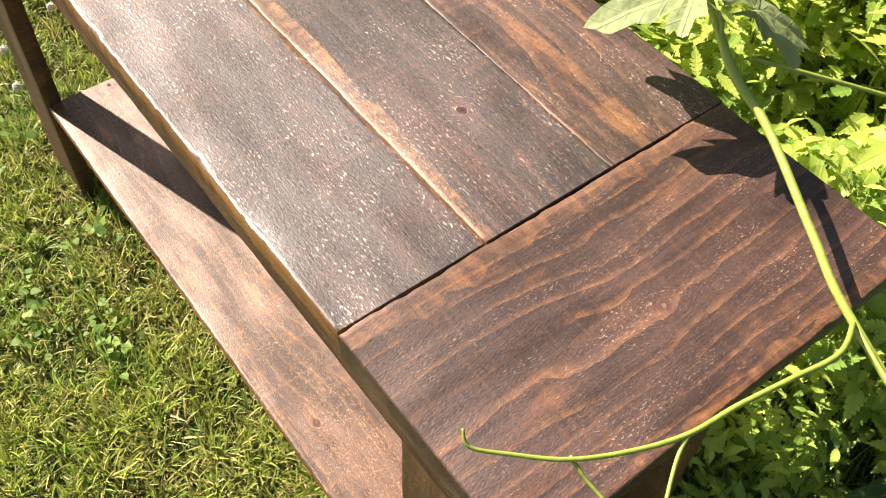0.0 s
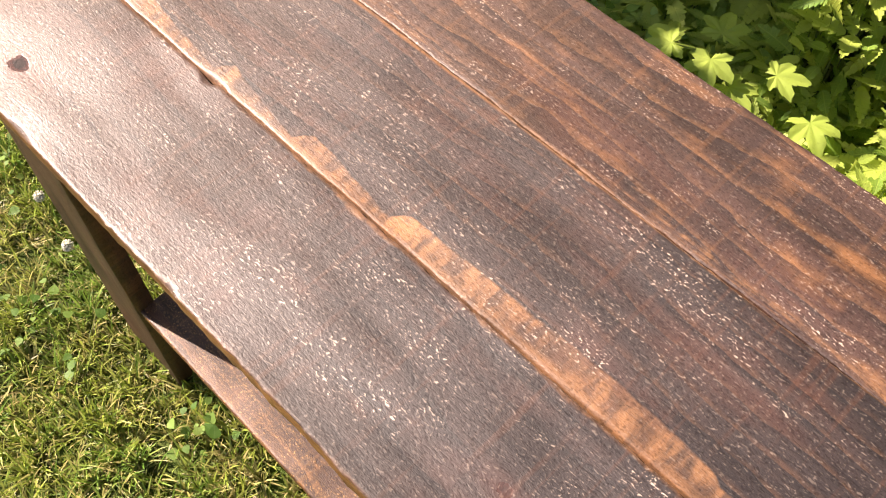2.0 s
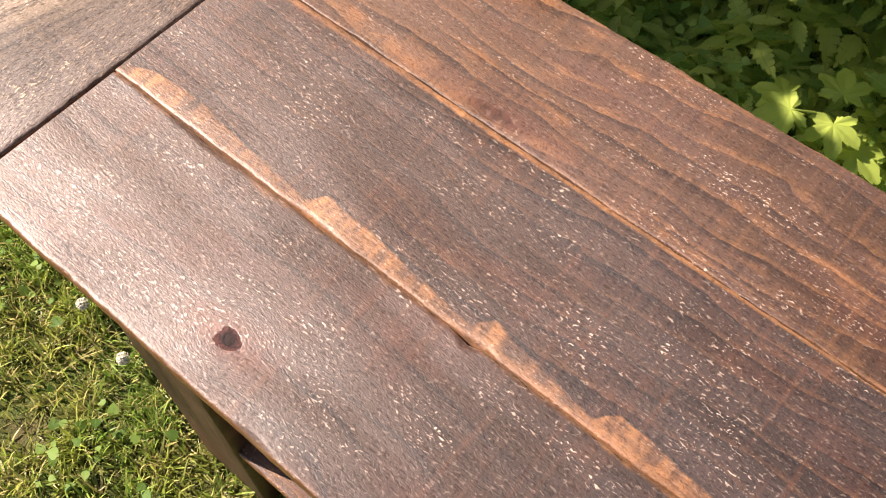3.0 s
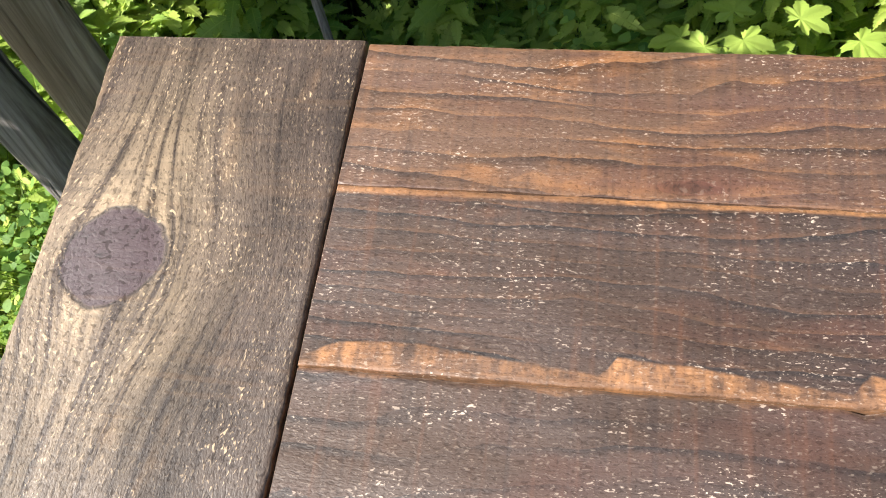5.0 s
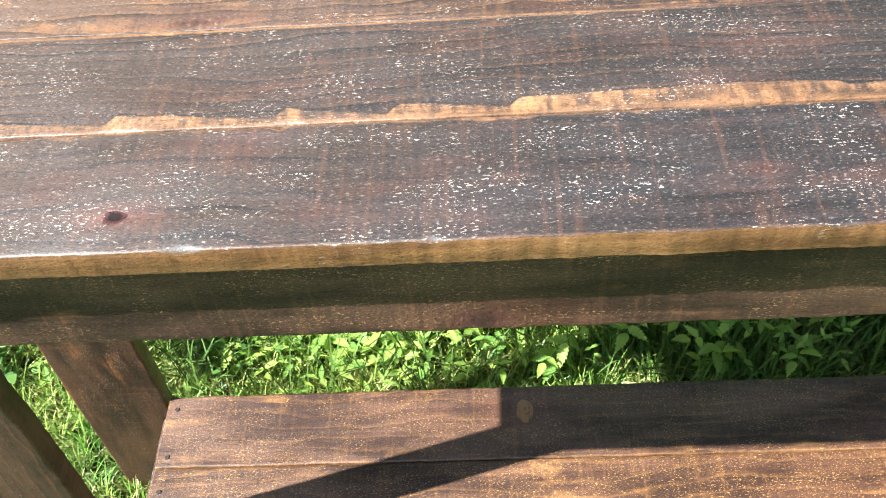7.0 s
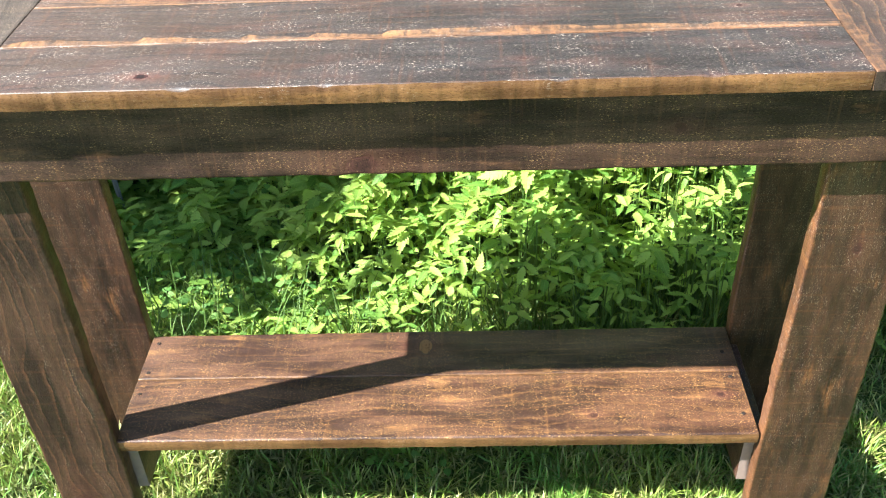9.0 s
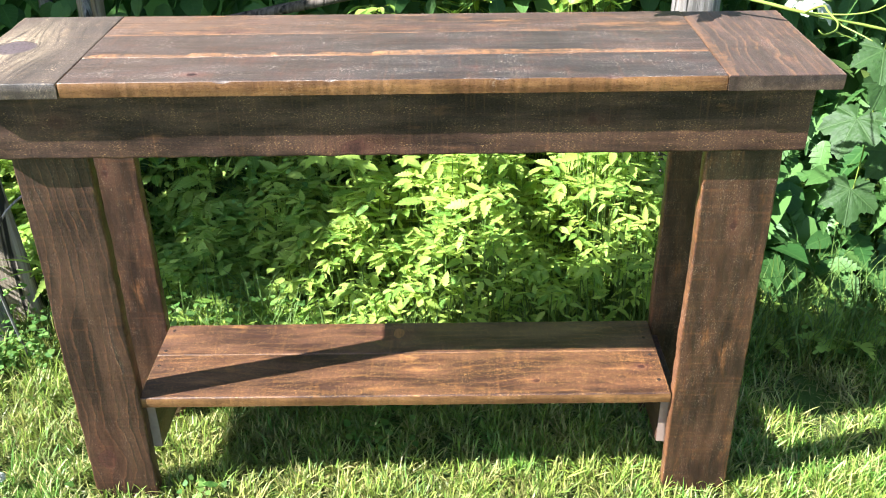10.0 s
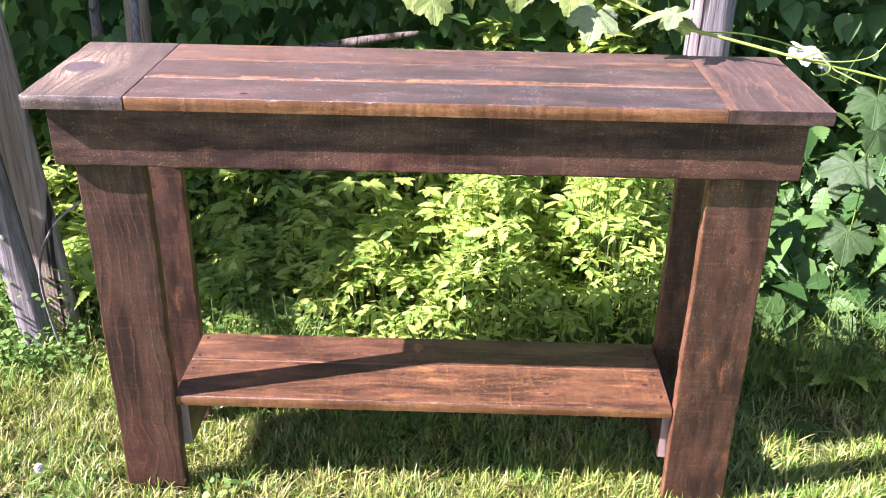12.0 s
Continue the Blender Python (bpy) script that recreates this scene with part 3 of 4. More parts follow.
def saw_leaf(seed, wide=0.40, droop=0.12, fold=0.08, twist=0.10, teeth=7):
    """A pointed leaf of unit length with a saw-toothed rim, folded on the midrib and slightly twisted."""
    rnd = random.Random(seed)
    xs = [i / teeth for i in range(teeth + 1)]
    verts, faces = [], []

    def put(x, y, lift):
        a = twist * x
        z = lift - droop * x * x
        verts.append((x, y * math.cos(a) - z * math.sin(a) * 0.3, z + y * math.sin(a)))

    def half(x):
        return wide / 2 * (math.sin(math.pi * min(x, 1) ** 0.72) ** 0.9 if 0 < x < 1 else 0.0)
    for x in xs:
        put(x, 0.0, 0.0)
    n = len(xs)
    for sgn in (1, -1):
        for i in range(teeth):
            x0, x1 = xs[i], xs[i + 1]
            w = half(x0 + 0.3 / teeth) * rnd.uniform(0.94, 1.06)
            put(x0 + 0.15 / teeth, sgn * w * 0.86, fold * w * 2)
            put(min(x0 + 1.05 / teeth, 0.99), sgn * (half(min(x1, 0.97)) * rnd.uniform(1.06, 1.22) + 0.004), fold * w * 2.2 * rnd.uniform(0.7, 1.2))
        o = n + (0 if sgn > 0 else 2 * teeth)
        for i in range(teeth):
            a, b = o + 2 * i, o + 2 * i + 1
            quad = (i, i + 1, b, a)
            faces.append(quad if sgn > 0 else quad[::-1])
    return verts, faces


def lobed_leaf(seed, lobes=5, cut=0.42, teeth=0.07, cup=0.16, around=84):
    """A vine leaf of unit radius with pointed lobes and a toothed rim; stalk at the origin, tip along x."""
    rnd = random.Random(seed)
    reach = [1.0, 0.86, 0.86, 0.60, 0.60]
    heads = [0.0, 0.95, -0.95, 1.85, -1.85]
    verts, faces, rings = [(0, 0, 0)], [], (0.3, 0.65, 1.0)
    phase = rnd.random() * 6
    for q in rings:
        for k in range(around):
            a = -2.75 + 5.5 * k / (around - 1)
            r = 0.0
            for h, m in zip(heads[:lobes], reach):
                d = abs(a - h) / 0.62
                r = max(r, m * (1 - cut * min(d, 1.25) ** 1.3))
            r = max(r, 0.30) + (teeth * ((k % 4) / 3 - 0.4) * (0.7 + 0.6 * rnd.random()) if q == 1.0 else 0)
            r *= q
            vein = min(abs(a - h) for h in heads)
            z = -cup * r * r + 0.05 * math.sin(vein * 5) * q + 0.05 * math.sin(3 * a + phase) * q * q
            verts.append((r * math.cos(a), r * math.sin(a), z))
    for k in range(around - 1):
        faces.append((0, 1 + k, 2 + k))
    for i in range(2):
        for k in range(around - 1):
            a = 1 + i * around + k
            faces.append((a, a + around, a + around + 1, a + 1))
    return verts, faces


# ---- ground ----
def ground_height(x, y):
    return 0.010 * noise.noise((x * 2.2, y * 2.2, 4)) + 0.005 * noise.noise((x * 9, y * 9, 8))


def make_ground():
    xs = [-60, -12, -4] + [-2.4 + 0.06 * i for i in range(81)] + [4, 12, 60]
    ys = [-60, -12, -4] + [-1.2 + 0.06 * i for i in range(56)] + [4, 12, 60]
    verts = [(x, y, ground_height(x, y) - 0.004) for y in ys for x in xs]
    w = len(xs)
    faces = [(j * w + i, j * w + i + 1, j * w + i + 1 + w, j * w + i + w) for j in range(len(ys) - 1) for i in range(w - 1)]
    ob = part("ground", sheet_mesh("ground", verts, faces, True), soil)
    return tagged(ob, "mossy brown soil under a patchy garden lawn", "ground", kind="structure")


make_ground()

# ---- console table ----
TOP, EDGE = 0.700, 0.019
table = thing("console_table", (0, 0, 0), "rustic console table of dark-stained reclaimed boards on lawn", "table")


def lay(x, y, z, turn=0.0):
    return pose(x, y, z, 0, 0, turn)


# three long boards, held between two end boards
part("top_plank", board(0.799, 0.0915, EDGE, 1, 0.0008, 0.0008, 200, chips=((-0.203, -1, 0.0022, 0.012), (-0.075, -1, 0.002, 0.008), (0.13, -1, 0.002, 0.01),
     (0.262, -1, 0.002, 0.012), (-0.163, 1, 0.004, 0.006), (-0.33, 1, 0.002, 0.03)), side_slot=True), [plank_front_wood, edge_wood], table,
     "dark grey-brown rough-sawn plank with a raw honey edge", lay(0, 0.0460, TOP))
part("top_plank", board(0.799, 0.0925, EDGE, 2, 0.0007, 0.0007, 200, taper=-0.003, chips=((0.1, -1, 0.0012, 0.05), (-0.16, -1, 0.0015, 0.012), (-0.26, -1, 0.0012, 0.02))), plank_middle_wood, table,
     "dark plank with scalloped orange wane along one edge", lay(0, 0.1388, TOP + 0.0006))
part("top_plank", board(0.799, 0.0905, EDGE, 3, 0.0007, 0.0005, 200), plank_back_wood, table, "red-brown plank with orange streaks", lay(0, 0.2310, TOP + 0.0002, -0.45))
part("breadboard_end", board(0.283, 0.1405, EDGE, 4, 0.0008, 0.0014, 90, taper=0.003), [end_left_wood], table,
     "greyish end board with a large oval knot", lay(-0.4718, 0.1415, TOP - 0.0004, 90))
part("breadboard_end", board(0.272, 0.1388, EDGE, 5, 0.0009, 0.0010, 90, side_slot=True), [end_right_wood, dark_edge], table,
     "red-brown end board with curved growth lines", lay(0.4698, 0.136, TOP - 0.0002, 90))
# apron all round
stand = pose(0, 0, 0, 90, 0, 0)
part("front_apron", board(1.032, 0.089, 0.020, 6, 0.0009, 0.0018, 120), apron_wood, table, "dark apron board with speckled saw marks", pose(0, 0.0215, 0.6365) @ stand)
for sx in (-1, 1):
    part("side_apron", board(0.208, 0.089, 0.018, 12 + sx, 0.0008, 0.0016, 40), dark_edge, table, "", pose(0.516 * sx, 0.147, 0.6365, 0, 0, 90 * sx) @ stand)
# legs: flat boards on edge to the front
upright = pose(0, 0, 0, 90, 0, 0) @ pose(0, 0, 0, 0, 0, 90)
for sx, wood_front, back_x, seed in ((-1, leg_wood, -0.4535, 30), (1, leg_wood_plain, 0.4475, 40)):
    part("leg", board(0.684, 0.098, 0.021, seed, 0.0010, 0.0016, 90, wave=0.003), wood_front, table, "dark front leg board with long grain lines", pose(0.4460 * sx, 0.038, 0.338) @ upright)
    part("leg", board(0.684, 0.098, 0.021, seed + 5, 0.0010, 0.0016, 90, wave=0.003), leg_wood_plain, table, "dark back leg board", pose(back_x, 0.227, 0.338) @ upright)
# shelf on two cleats
shelf_front = part("shelf_plank", board(0.794, 0.107, 0.018, 51, 0.0008, 0.0018, 120, side_slot=True), [shelf_wood, edge_wood], table,
                   "worn orange-brown shelf plank", lay(-0.003, 0.0945, 0.1930))
shelf_back = part("shelf_plank", board(0.794, 0.085, 0.018, 52, 0.0008, 0.0014, 120), [shelf_wood_back], table,
                  "worn orange-brown shelf plank", lay(-0.003, 0.1915, 0.1930))
for sx in (-1, 1):
    part("cleat", board(0.158, 0.092, 0.024, 60 + sx, 0.0009, 0.0016, 40, side_slot=True), [leg_wood_plain, cleat_end], table, "dark cleat with a pale sawn end", pose(0.4095 * sx, 0.1395, 0.1285, 0, 0, -90 if sx < 0 else 90) @ stand)


def nail_mesh():
    bm = bmesh.new()
    bmesh.ops.create_cone(bm, cap_ends=True, segments=10, radius1=0.0028, radius2=0.0024, depth=0.0012)
    data = bpy.data.meshes.new("nail")
    bm.to_mesh(data)
    bm.free()
    return data


nail_data = nail_mesh()
for host, hy, spots in ((shelf_front, 0.0945, ((-0.390, 0.122), (0.380, 0.138), (0.382, 0.074))), (shelf_back, 0.1915, ((-0.389, 0.218), (-0.389, 0.161), (0.379, 0.184)))):
    for nx, ny in spots:
        part("nail", nail_data, rust, host, "", pose(nx + 0.003, ny - hy, 0.0003))

# ---- fence posts and dead wood behind ----
POSTS = (
    ((-0.812, 0.465, -0.05), (-0.894, 0.465, 0.85), 0.058, 0.046, post_grey, "leaning grey weathered fence post with drying cracks"),
    ((-0.800, 0.545, -0.05), (-0.872, 0.545, 0.95), 0.088, 0.034, post_brown, "broad brown sun-bleached fence board standing among weeds"),
    ((-0.800, 0.980, -0.05), (-0.815, 1.000, 1.20), 0.026, 0.026, post_grey, "thin grey stake in front of the hedge"),
    ((-0.720, 0.960, -0.05), (-0.690, 1.000, 1.20), 0.052, 0.045, post_brown, "split brown fence post in front of the hedge"),
    ((0.555, 0.800, -0.05), (0.580, 0.830, 1.30), 0.090, 0.070, post_grey, "grey weathered fence post with a dark knot"),
)
for i, (foot, head, wide, deep, mat, label) in enumerate(POSTS):
    ob = part("fence_post", post_mesh(foot, head, wide, deep, 10 + i * 3.3), mat, None, label, Matrix.Translation(foot))
    tagged(ob, category="fence post", group="old fence posts")
    if i == 0:
        bm = bmesh.new()
        bmesh.ops.create_uvsphere(bm, u_segments=10, v_segments=6, radius=0.007)
        part("nail_head", bm, zinc, ob, "shiny round nail head", pose(-0.030, -0.027, 0.32, 0, 0, 0) @ Matrix.Diagonal((1, 0.5, 1, 1)))
branch = part("dead_branch", tube([(-0.62, 0.96, 0.44), (-0.42, 0.93, 0.50), (-0.20, 0.92, 0.545), (-0.05, 0.90, 0.575)], [0.006, 0.012, 0.011, 0.004], 8, "branch", 0.4, 3), bark, None,
              "grey dead branch caught in the hedge")
tagged(branch, category="branch")
twig = part("dead_branch", tube([(-0.68, 0.90, 0.66), (-0.655, 0.80, 0.44), (-0.635, 0.76, 0.30), (-0.62, 0.74, -0.01)], [0.009, 0.008, 0.006, 0.004], 8, "branch", 0.4, 8), post_grey, None,
            "bleached forked twig standing behind the table")
tagged(twig, category="branch")
stalk = part("dry_stalk", tube([(-0.745, 0.41, -0.01), (-0.745, 0.37, 0.22), (-0.70, 0.36, 0.33), (-0.65, 0.38, 0.375)], [0.003, 0.003, 0.0025, 0.002], 6, "stalk"), post_grey, None,
             "thin dry bent stalk beside the grey post")
tagged(stalk, category="stalk")

# ---- vine over the far corner of the table ----
vine = thing("vine", (0.406, 0.275, 0.737), "bright green climbing vine trailing over the table corner", "vine")
VO = Vector((0.406, 0.275, 0.737))


def on_vine(points):
    return [Vector(p) - VO for p in points]


part("stem", tube(on_vine([(0.02, 0.52, 0.92), (0.20, 0.36, 0.815), (0.30, 0.310, 0.775), (0.374, 0.274, 0.749), (0.412, 0.253, 0.741), (0.448, 0.242, 0.735), (0.507, 0.212, 0.726), (0.549, 0.193, 0.719),
     (0.66, 0.165, 0.700), (0.80, 0.17, 0.66), (0.98, 0.26, 0.50), (1.05, 0.33, 0.20)]), [0.002, 0.0021, 0.0023, 0.0027, 0.0030, 0.0025, 0.0024, 0.0023, 0.002, 0.002, 0.0022, 0.003]), stem_skin, vine)
part("tendril", tube(on_vine([(0.549, 0.193, 0.719), (0.559, 0.160, 0.737), (0.555, 0.132, 0.739), (0.550, 0.102, 0.740), (0.547, 0.076, 0.741), (0.539, 0.052, 0.742), (0.527, 0.028, 0.744), (0.512, 0.010, 0.746), (0.501, -0.002, 0.749), (0.495, -0.001, 0.754)]),
     [0.0015, 0.0015, 0.0014, 0.0014, 0.0013, 0.0012, 0.0011, 0.0010, 0.0009, 0.0006]), stem_skin, vine, "thin hooked tendril")
part("tendril", tube(on_vine([(0.547, 0.076, 0.741), (0.551, 0.066, 0.738), (0.561, 0.050, 0.735), (0.575, 0.030, 0.730)]), [0.0011, 0.0010, 0.0009, 0.0006]), stem_skin, vine)
part("tendril", tube(on_vine([(0.526, 0.029, 0.744), (0.537, 0.030, 0.738), (0.546, 0.031, 0.735), (0.556, 0.030, 0.730)]), [0.0010, 0.0009, 0.0008, 0.0005]), stem_skin, vine)
part("tendril", tube(on_vine([(0.549, 0.193, 0.719), (0.60, 0.17, 0.722), (0.64, 0.16, 0.735), (0.665, 0.17, 0.765)]), [0.0012, 0.0011, 0.0009, 0.0006]), stem_skin, vine)


def leaf_at(seed, at, heading, pitch, roll, size, skin=None, parent=vine, origin=VO, label="", **shape):
    v, f = lobed_leaf(seed, **shape)
    me = sheet_mesh("leaf", [(a * size, b * size, c * size) for a, b, c in v], f, True)
    return part("leaf", me, skin or vine_leaf_skin, parent, label, Matrix.Translation(Vector(at) - origin) @ pose(0, 0, 0, roll, -pitch, heading))


part("leaf_stalk", tube(on_vine([(0.390, 0.265, 0.744), (0.384, 0.266, 0.756), (0.370, 0.257, 0.767)]), [0.0014, 0.0013, 0.0012]), stem_skin, vine)
leaf_at(1, (0.370, 0.257, 0.768), 196, -10, 4, 0.072, cut=0.72, teeth=0.13, label="large pale green lobed vine leaf")
leaf_at(2, (0.270, 0.400, 0.735), 250, -38, -15, 0.060)
leaf_at(3, (0.190, 0.400, 0.775), 205, -25, 20, 0.055)
leaf_at(4, (0.385, 0.300, 0.745), 60, -30, 0, 0.050)
leaf_at(5, (0.640, 0.450, 0.668), 265, -20, 8, 0.040, overlit_leaf_skin, label="small whitish vine leaf with sun glare put into its colour")
leaf_at(6, (0.668, 0.440, 0.660), 320, -45, 0, 0.036, overlit_leaf_skin, label="small whitish vine leaf with sun glare put into its colour")
leaf_at(7, (0.645, 0.455, 0.668), 150, 25, 0, 0.028, overlit_leaf_skin)
part("leaf_stalk", tube(on_vine([(0.406, 0.275, 0.737), (0.50, 0.36, 0.715), (0.58, 0.42, 0.690), (0.645, 0.452, 0.667), (0.70, 0.48, 0.655)]), [0.0014, 0.0014, 0.0013, 0.0012, 0.001]), stem_skin, vine)
leaf_at(10, (0.93, 0.24, 0.55), 200, -50, 0, 0.075, shaded_leaf_skin)
leaf_at(11, (0.99, 0.27, 0.46), 300, -45, -10, 0.07, shaded_leaf_skin)
# shoots of the vine that hang down beside the table
for shoot in (((0.80, 0.17, 0.66), (0.90, 0.30, 0.56), (0.98, 0.42, 0.40), (1.00, 0.48, 0.18)), ((0.66, 0.165, 0.70), (0.74, 0.34, 0.62), (0.80, 0.46, 0.44), (0.82, 0.52, 0.20))):
    part("shoot", tube(on_vine(shoot), [0.002, 0.0018, 0.0015, 0.001]), stem_skin, vine)
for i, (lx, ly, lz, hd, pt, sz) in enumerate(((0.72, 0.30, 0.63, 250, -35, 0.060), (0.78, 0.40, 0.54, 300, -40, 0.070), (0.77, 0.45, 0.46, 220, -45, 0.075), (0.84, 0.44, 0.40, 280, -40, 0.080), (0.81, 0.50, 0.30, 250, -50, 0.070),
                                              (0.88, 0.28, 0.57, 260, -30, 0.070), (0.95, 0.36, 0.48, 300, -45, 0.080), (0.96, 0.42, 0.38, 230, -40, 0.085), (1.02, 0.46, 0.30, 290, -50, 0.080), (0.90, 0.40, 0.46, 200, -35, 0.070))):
    leaf_at(60 + i, (lx, ly, lz), hd, pt, 0, sz, shaded_leaf_skin)

# ---- vines in the hedge ----
hedge_vine = thing("hedge_vine", (0.0, 0.93, 0.68), "bright lobed vine leaves hanging from the hedge", "vine")
HO = Vector((0.0, 0.93, 0.68))
part("stem", tube([Vector(p) - HO for p in ((-0.50, 1.05, 0.80), (-0.2, 0.98, 0.74), (0.05, 0.93, 0.735), (0.30, 0.92, 0.75), (0.55, 0.98, 0.80))], [0.004] * 5), stem_skin, hedge_vine)
for i, (lx, ly, lz, hd, pt, sz) in enumerate(((-0.06, 0.88, 0.70, 262, -62, 0.072), (-0.02, 0.86, 0.66, 285, -55, 0.060), (-0.12, 0.90, 0.72, 240, -60, 0.05), (0.16, 0.90, 0.70, 280, -70, 0.075),
                                              (0.28, 0.88, 0.69, 250, -70, 0.07), (-0.36, 0.95, 0.72, 265, -65, 0.06), (0.42, 0.90, 0.72, 270, -60, 0.08))):
    leaf_at(20 + i, (lx, ly, lz), hd, pt, 0, sz, bright_leaf_skin, hedge_vine, HO)

low_vine = thing("low_vine", (-0.10, 0.72, 0.0), "low vine shoot with bright deeply lobed leaves behind the table", "vine")
LO = Vector((-0.10, 0.72, 0.0))
part("stem", tube([Vector(p) - LO for p in ((-0.10, 0.74, 0.0), (-0.11, 0.70, 0.18), (-0.14, 0.66, 0.30), (-0.18, 0.62, 0.33))], [0.003, 0.003, 0.002, 0.0015]), stem_skin, low_vine)
for i, (lx, ly, lz, hd, pt, sz) in enumerate(((-0.18, 0.62, 0.33, 225, -12, 0.042), (-0.14, 0.64, 0.32, 300, -10, 0.040), (-0.15, 0.67, 0.33, 110, 5, 0.038), (-0.11, 0.64, 0.30, 345, -10, 0.040),
                                              (-0.20, 0.66, 0.30, 180, -15, 0.036), (-0.08, 0.68, 0.31, 30, 0, 0.038), (-0.02, 0.66, 0.30, 320, 0, 0.04))):
    leaf_at(40 + i, (lx, ly, lz), hd, pt, 0, sz, elder_leaf, low_vine, LO, cut=0.68)

# ---- the weed bed behind and beside the table ----
rng = np.random.default_rng(7)


def near_bank(x):
    """Where the weeds stand tall right behind the shelf."""
    return np.exp(-((x - 0.28) / 0.20) ** 2)


def bed_front(x):
    return 0.37 + 0.32 * np.clip((x - 0.50) / 0.25, 0, 1) + 0.03 * np.sin(x * 6.0) - 0.07 * near_bank(x) + 0.045 * np.clip((0.02 - x) / 0.15, 0, 1) * np.clip((x + 0.75) / 0.2, 0, 1)


def make_ground_elder():
    count = 11500
    x, y = rng.uniform(-1.25, 1.55, count), rng.uniform(0.31, 1.20, count)
    keep = y > bed_front(x) + rng.uniform(-0.05, 0.12, count)
    keep &= (x < -0.62) | (x > 0.60) | (y > 0.32)
    keep &= ~((np.abs(x - 0.56) < 0.07) & (y > 0.60) & (y < 0.84) & (rng.random(count) < 0.8))
    keep &= ~((x < -0.66) & (x > -0.95) & (y < 0.55))
    keep &= (x < 0.60) | (rng.random(count) < 0.22)
    x, y = x[keep], y[keep]
    deep = y - bed_front(x)
    hill = 0.05 + 0.13 * near_bank(x) + 0.46 * np.clip(deep, 0, 0.6) ** 0.9 + 0.08 * np.clip((x - 0.45) / 0.25, 0, 1)
    lower = np.clip((-x - 0.1) * 0.5, 0, 0.10)
    bumps = np.array([noise.noise((a * 6, b * 6, 5)) + 0.5 * noise.noise((a * 15, b * 15, 6)) for a, b in zip(x, y)])
    hill = hill * (1.05 + 0.75 * bumps)
    z = np.clip(hill - lower, 0.04, 0.65) * (1 - 0.70 * rng.random(len(x)) ** 2.2)
    lean = rng.uniform(0, 2 * math.pi, len(x))
    n = len(x)
    spray_heading = np.where(rng.random(n) < 0.6, rng.normal(-1.8, 0.8, n), lean)
    tilt = rng.normal(0.12, 0.28, n)
    sizes = rng.uniform(0.028, 0.064, n) * np.clip(0.55 + 1.1 * (y - bed_front(x)), 0.55, 1.0)
    P, H, T, S, R = [], [], [], [], []
    for turn, back, scale in ((0.0, 0.0, 1.0), (1.15, 0.010, 0.86), (-1.15, 0.010, 0.86), (1.35, 0.035, 0.72), (-1.35, 0.035, 0.72)):
        h = spray_heading + turn + rng.normal(0, 0.14, n)
        P.append(np.stack((x - back * np.cos(spray_heading), y - back * np.sin(spray_heading), z), 1))
        H.append(h)
        T.append(tilt + rng.normal(-0.05, 0.18, n))
        R.append(rng.normal(0, 0.22, n))
        S.append(sizes * scale * rng.uniform(0.85, 1.15, n))
    P, H, T, R, S = (np.concatenate(q) for q in (P, H, T, R, S))
    for k, leaf in enumerate((saw_leaf(1, 0.34, 0.10, 0.10, 0.25), saw_leaf(2, 0.44, 0.22, 0.14, -0.35), saw_leaf(3, 0.38, -0.04, 0.12, 0.1))):
        u, v, w = axes(H[k::3], T[k::3], R[k::3], S[k::3], 1.0)
        me = strewn("ground_elder", leaf, (P[k::3], u, v, w), elder_leaf)
        tagged(part("ground_elder", me, elder_leaf), "bright green saw-edged weeds crowding behind the table", "weeds", kind="stuff")
    # stalks
    base = np.stack((x + rng.normal(0, 0.02, n), y + rng.normal(0, 0.02, n), np.zeros(n)), 1)
    up = np.stack((x, y, z), 1) - base
    side = np.cross(up, rng.normal(0, 1, (n, 3)))
    side /= np.linalg.norm(side, axis=1)[:, None]
    blade = ([(0, -1, 0), (0, 1, 0), (1, 0.7, 0), (1, -0.7, 0)], [(0, 1, 2, 3)])
    stalks = strewn("weed_stalks", blade, (base, up, side * 0.0016, side), stalk_skin, False)
    tagged(part("weed_stalks", stalks, stalk_skin), "thin green stalks under the weeds", "weeds", kind="stuff")


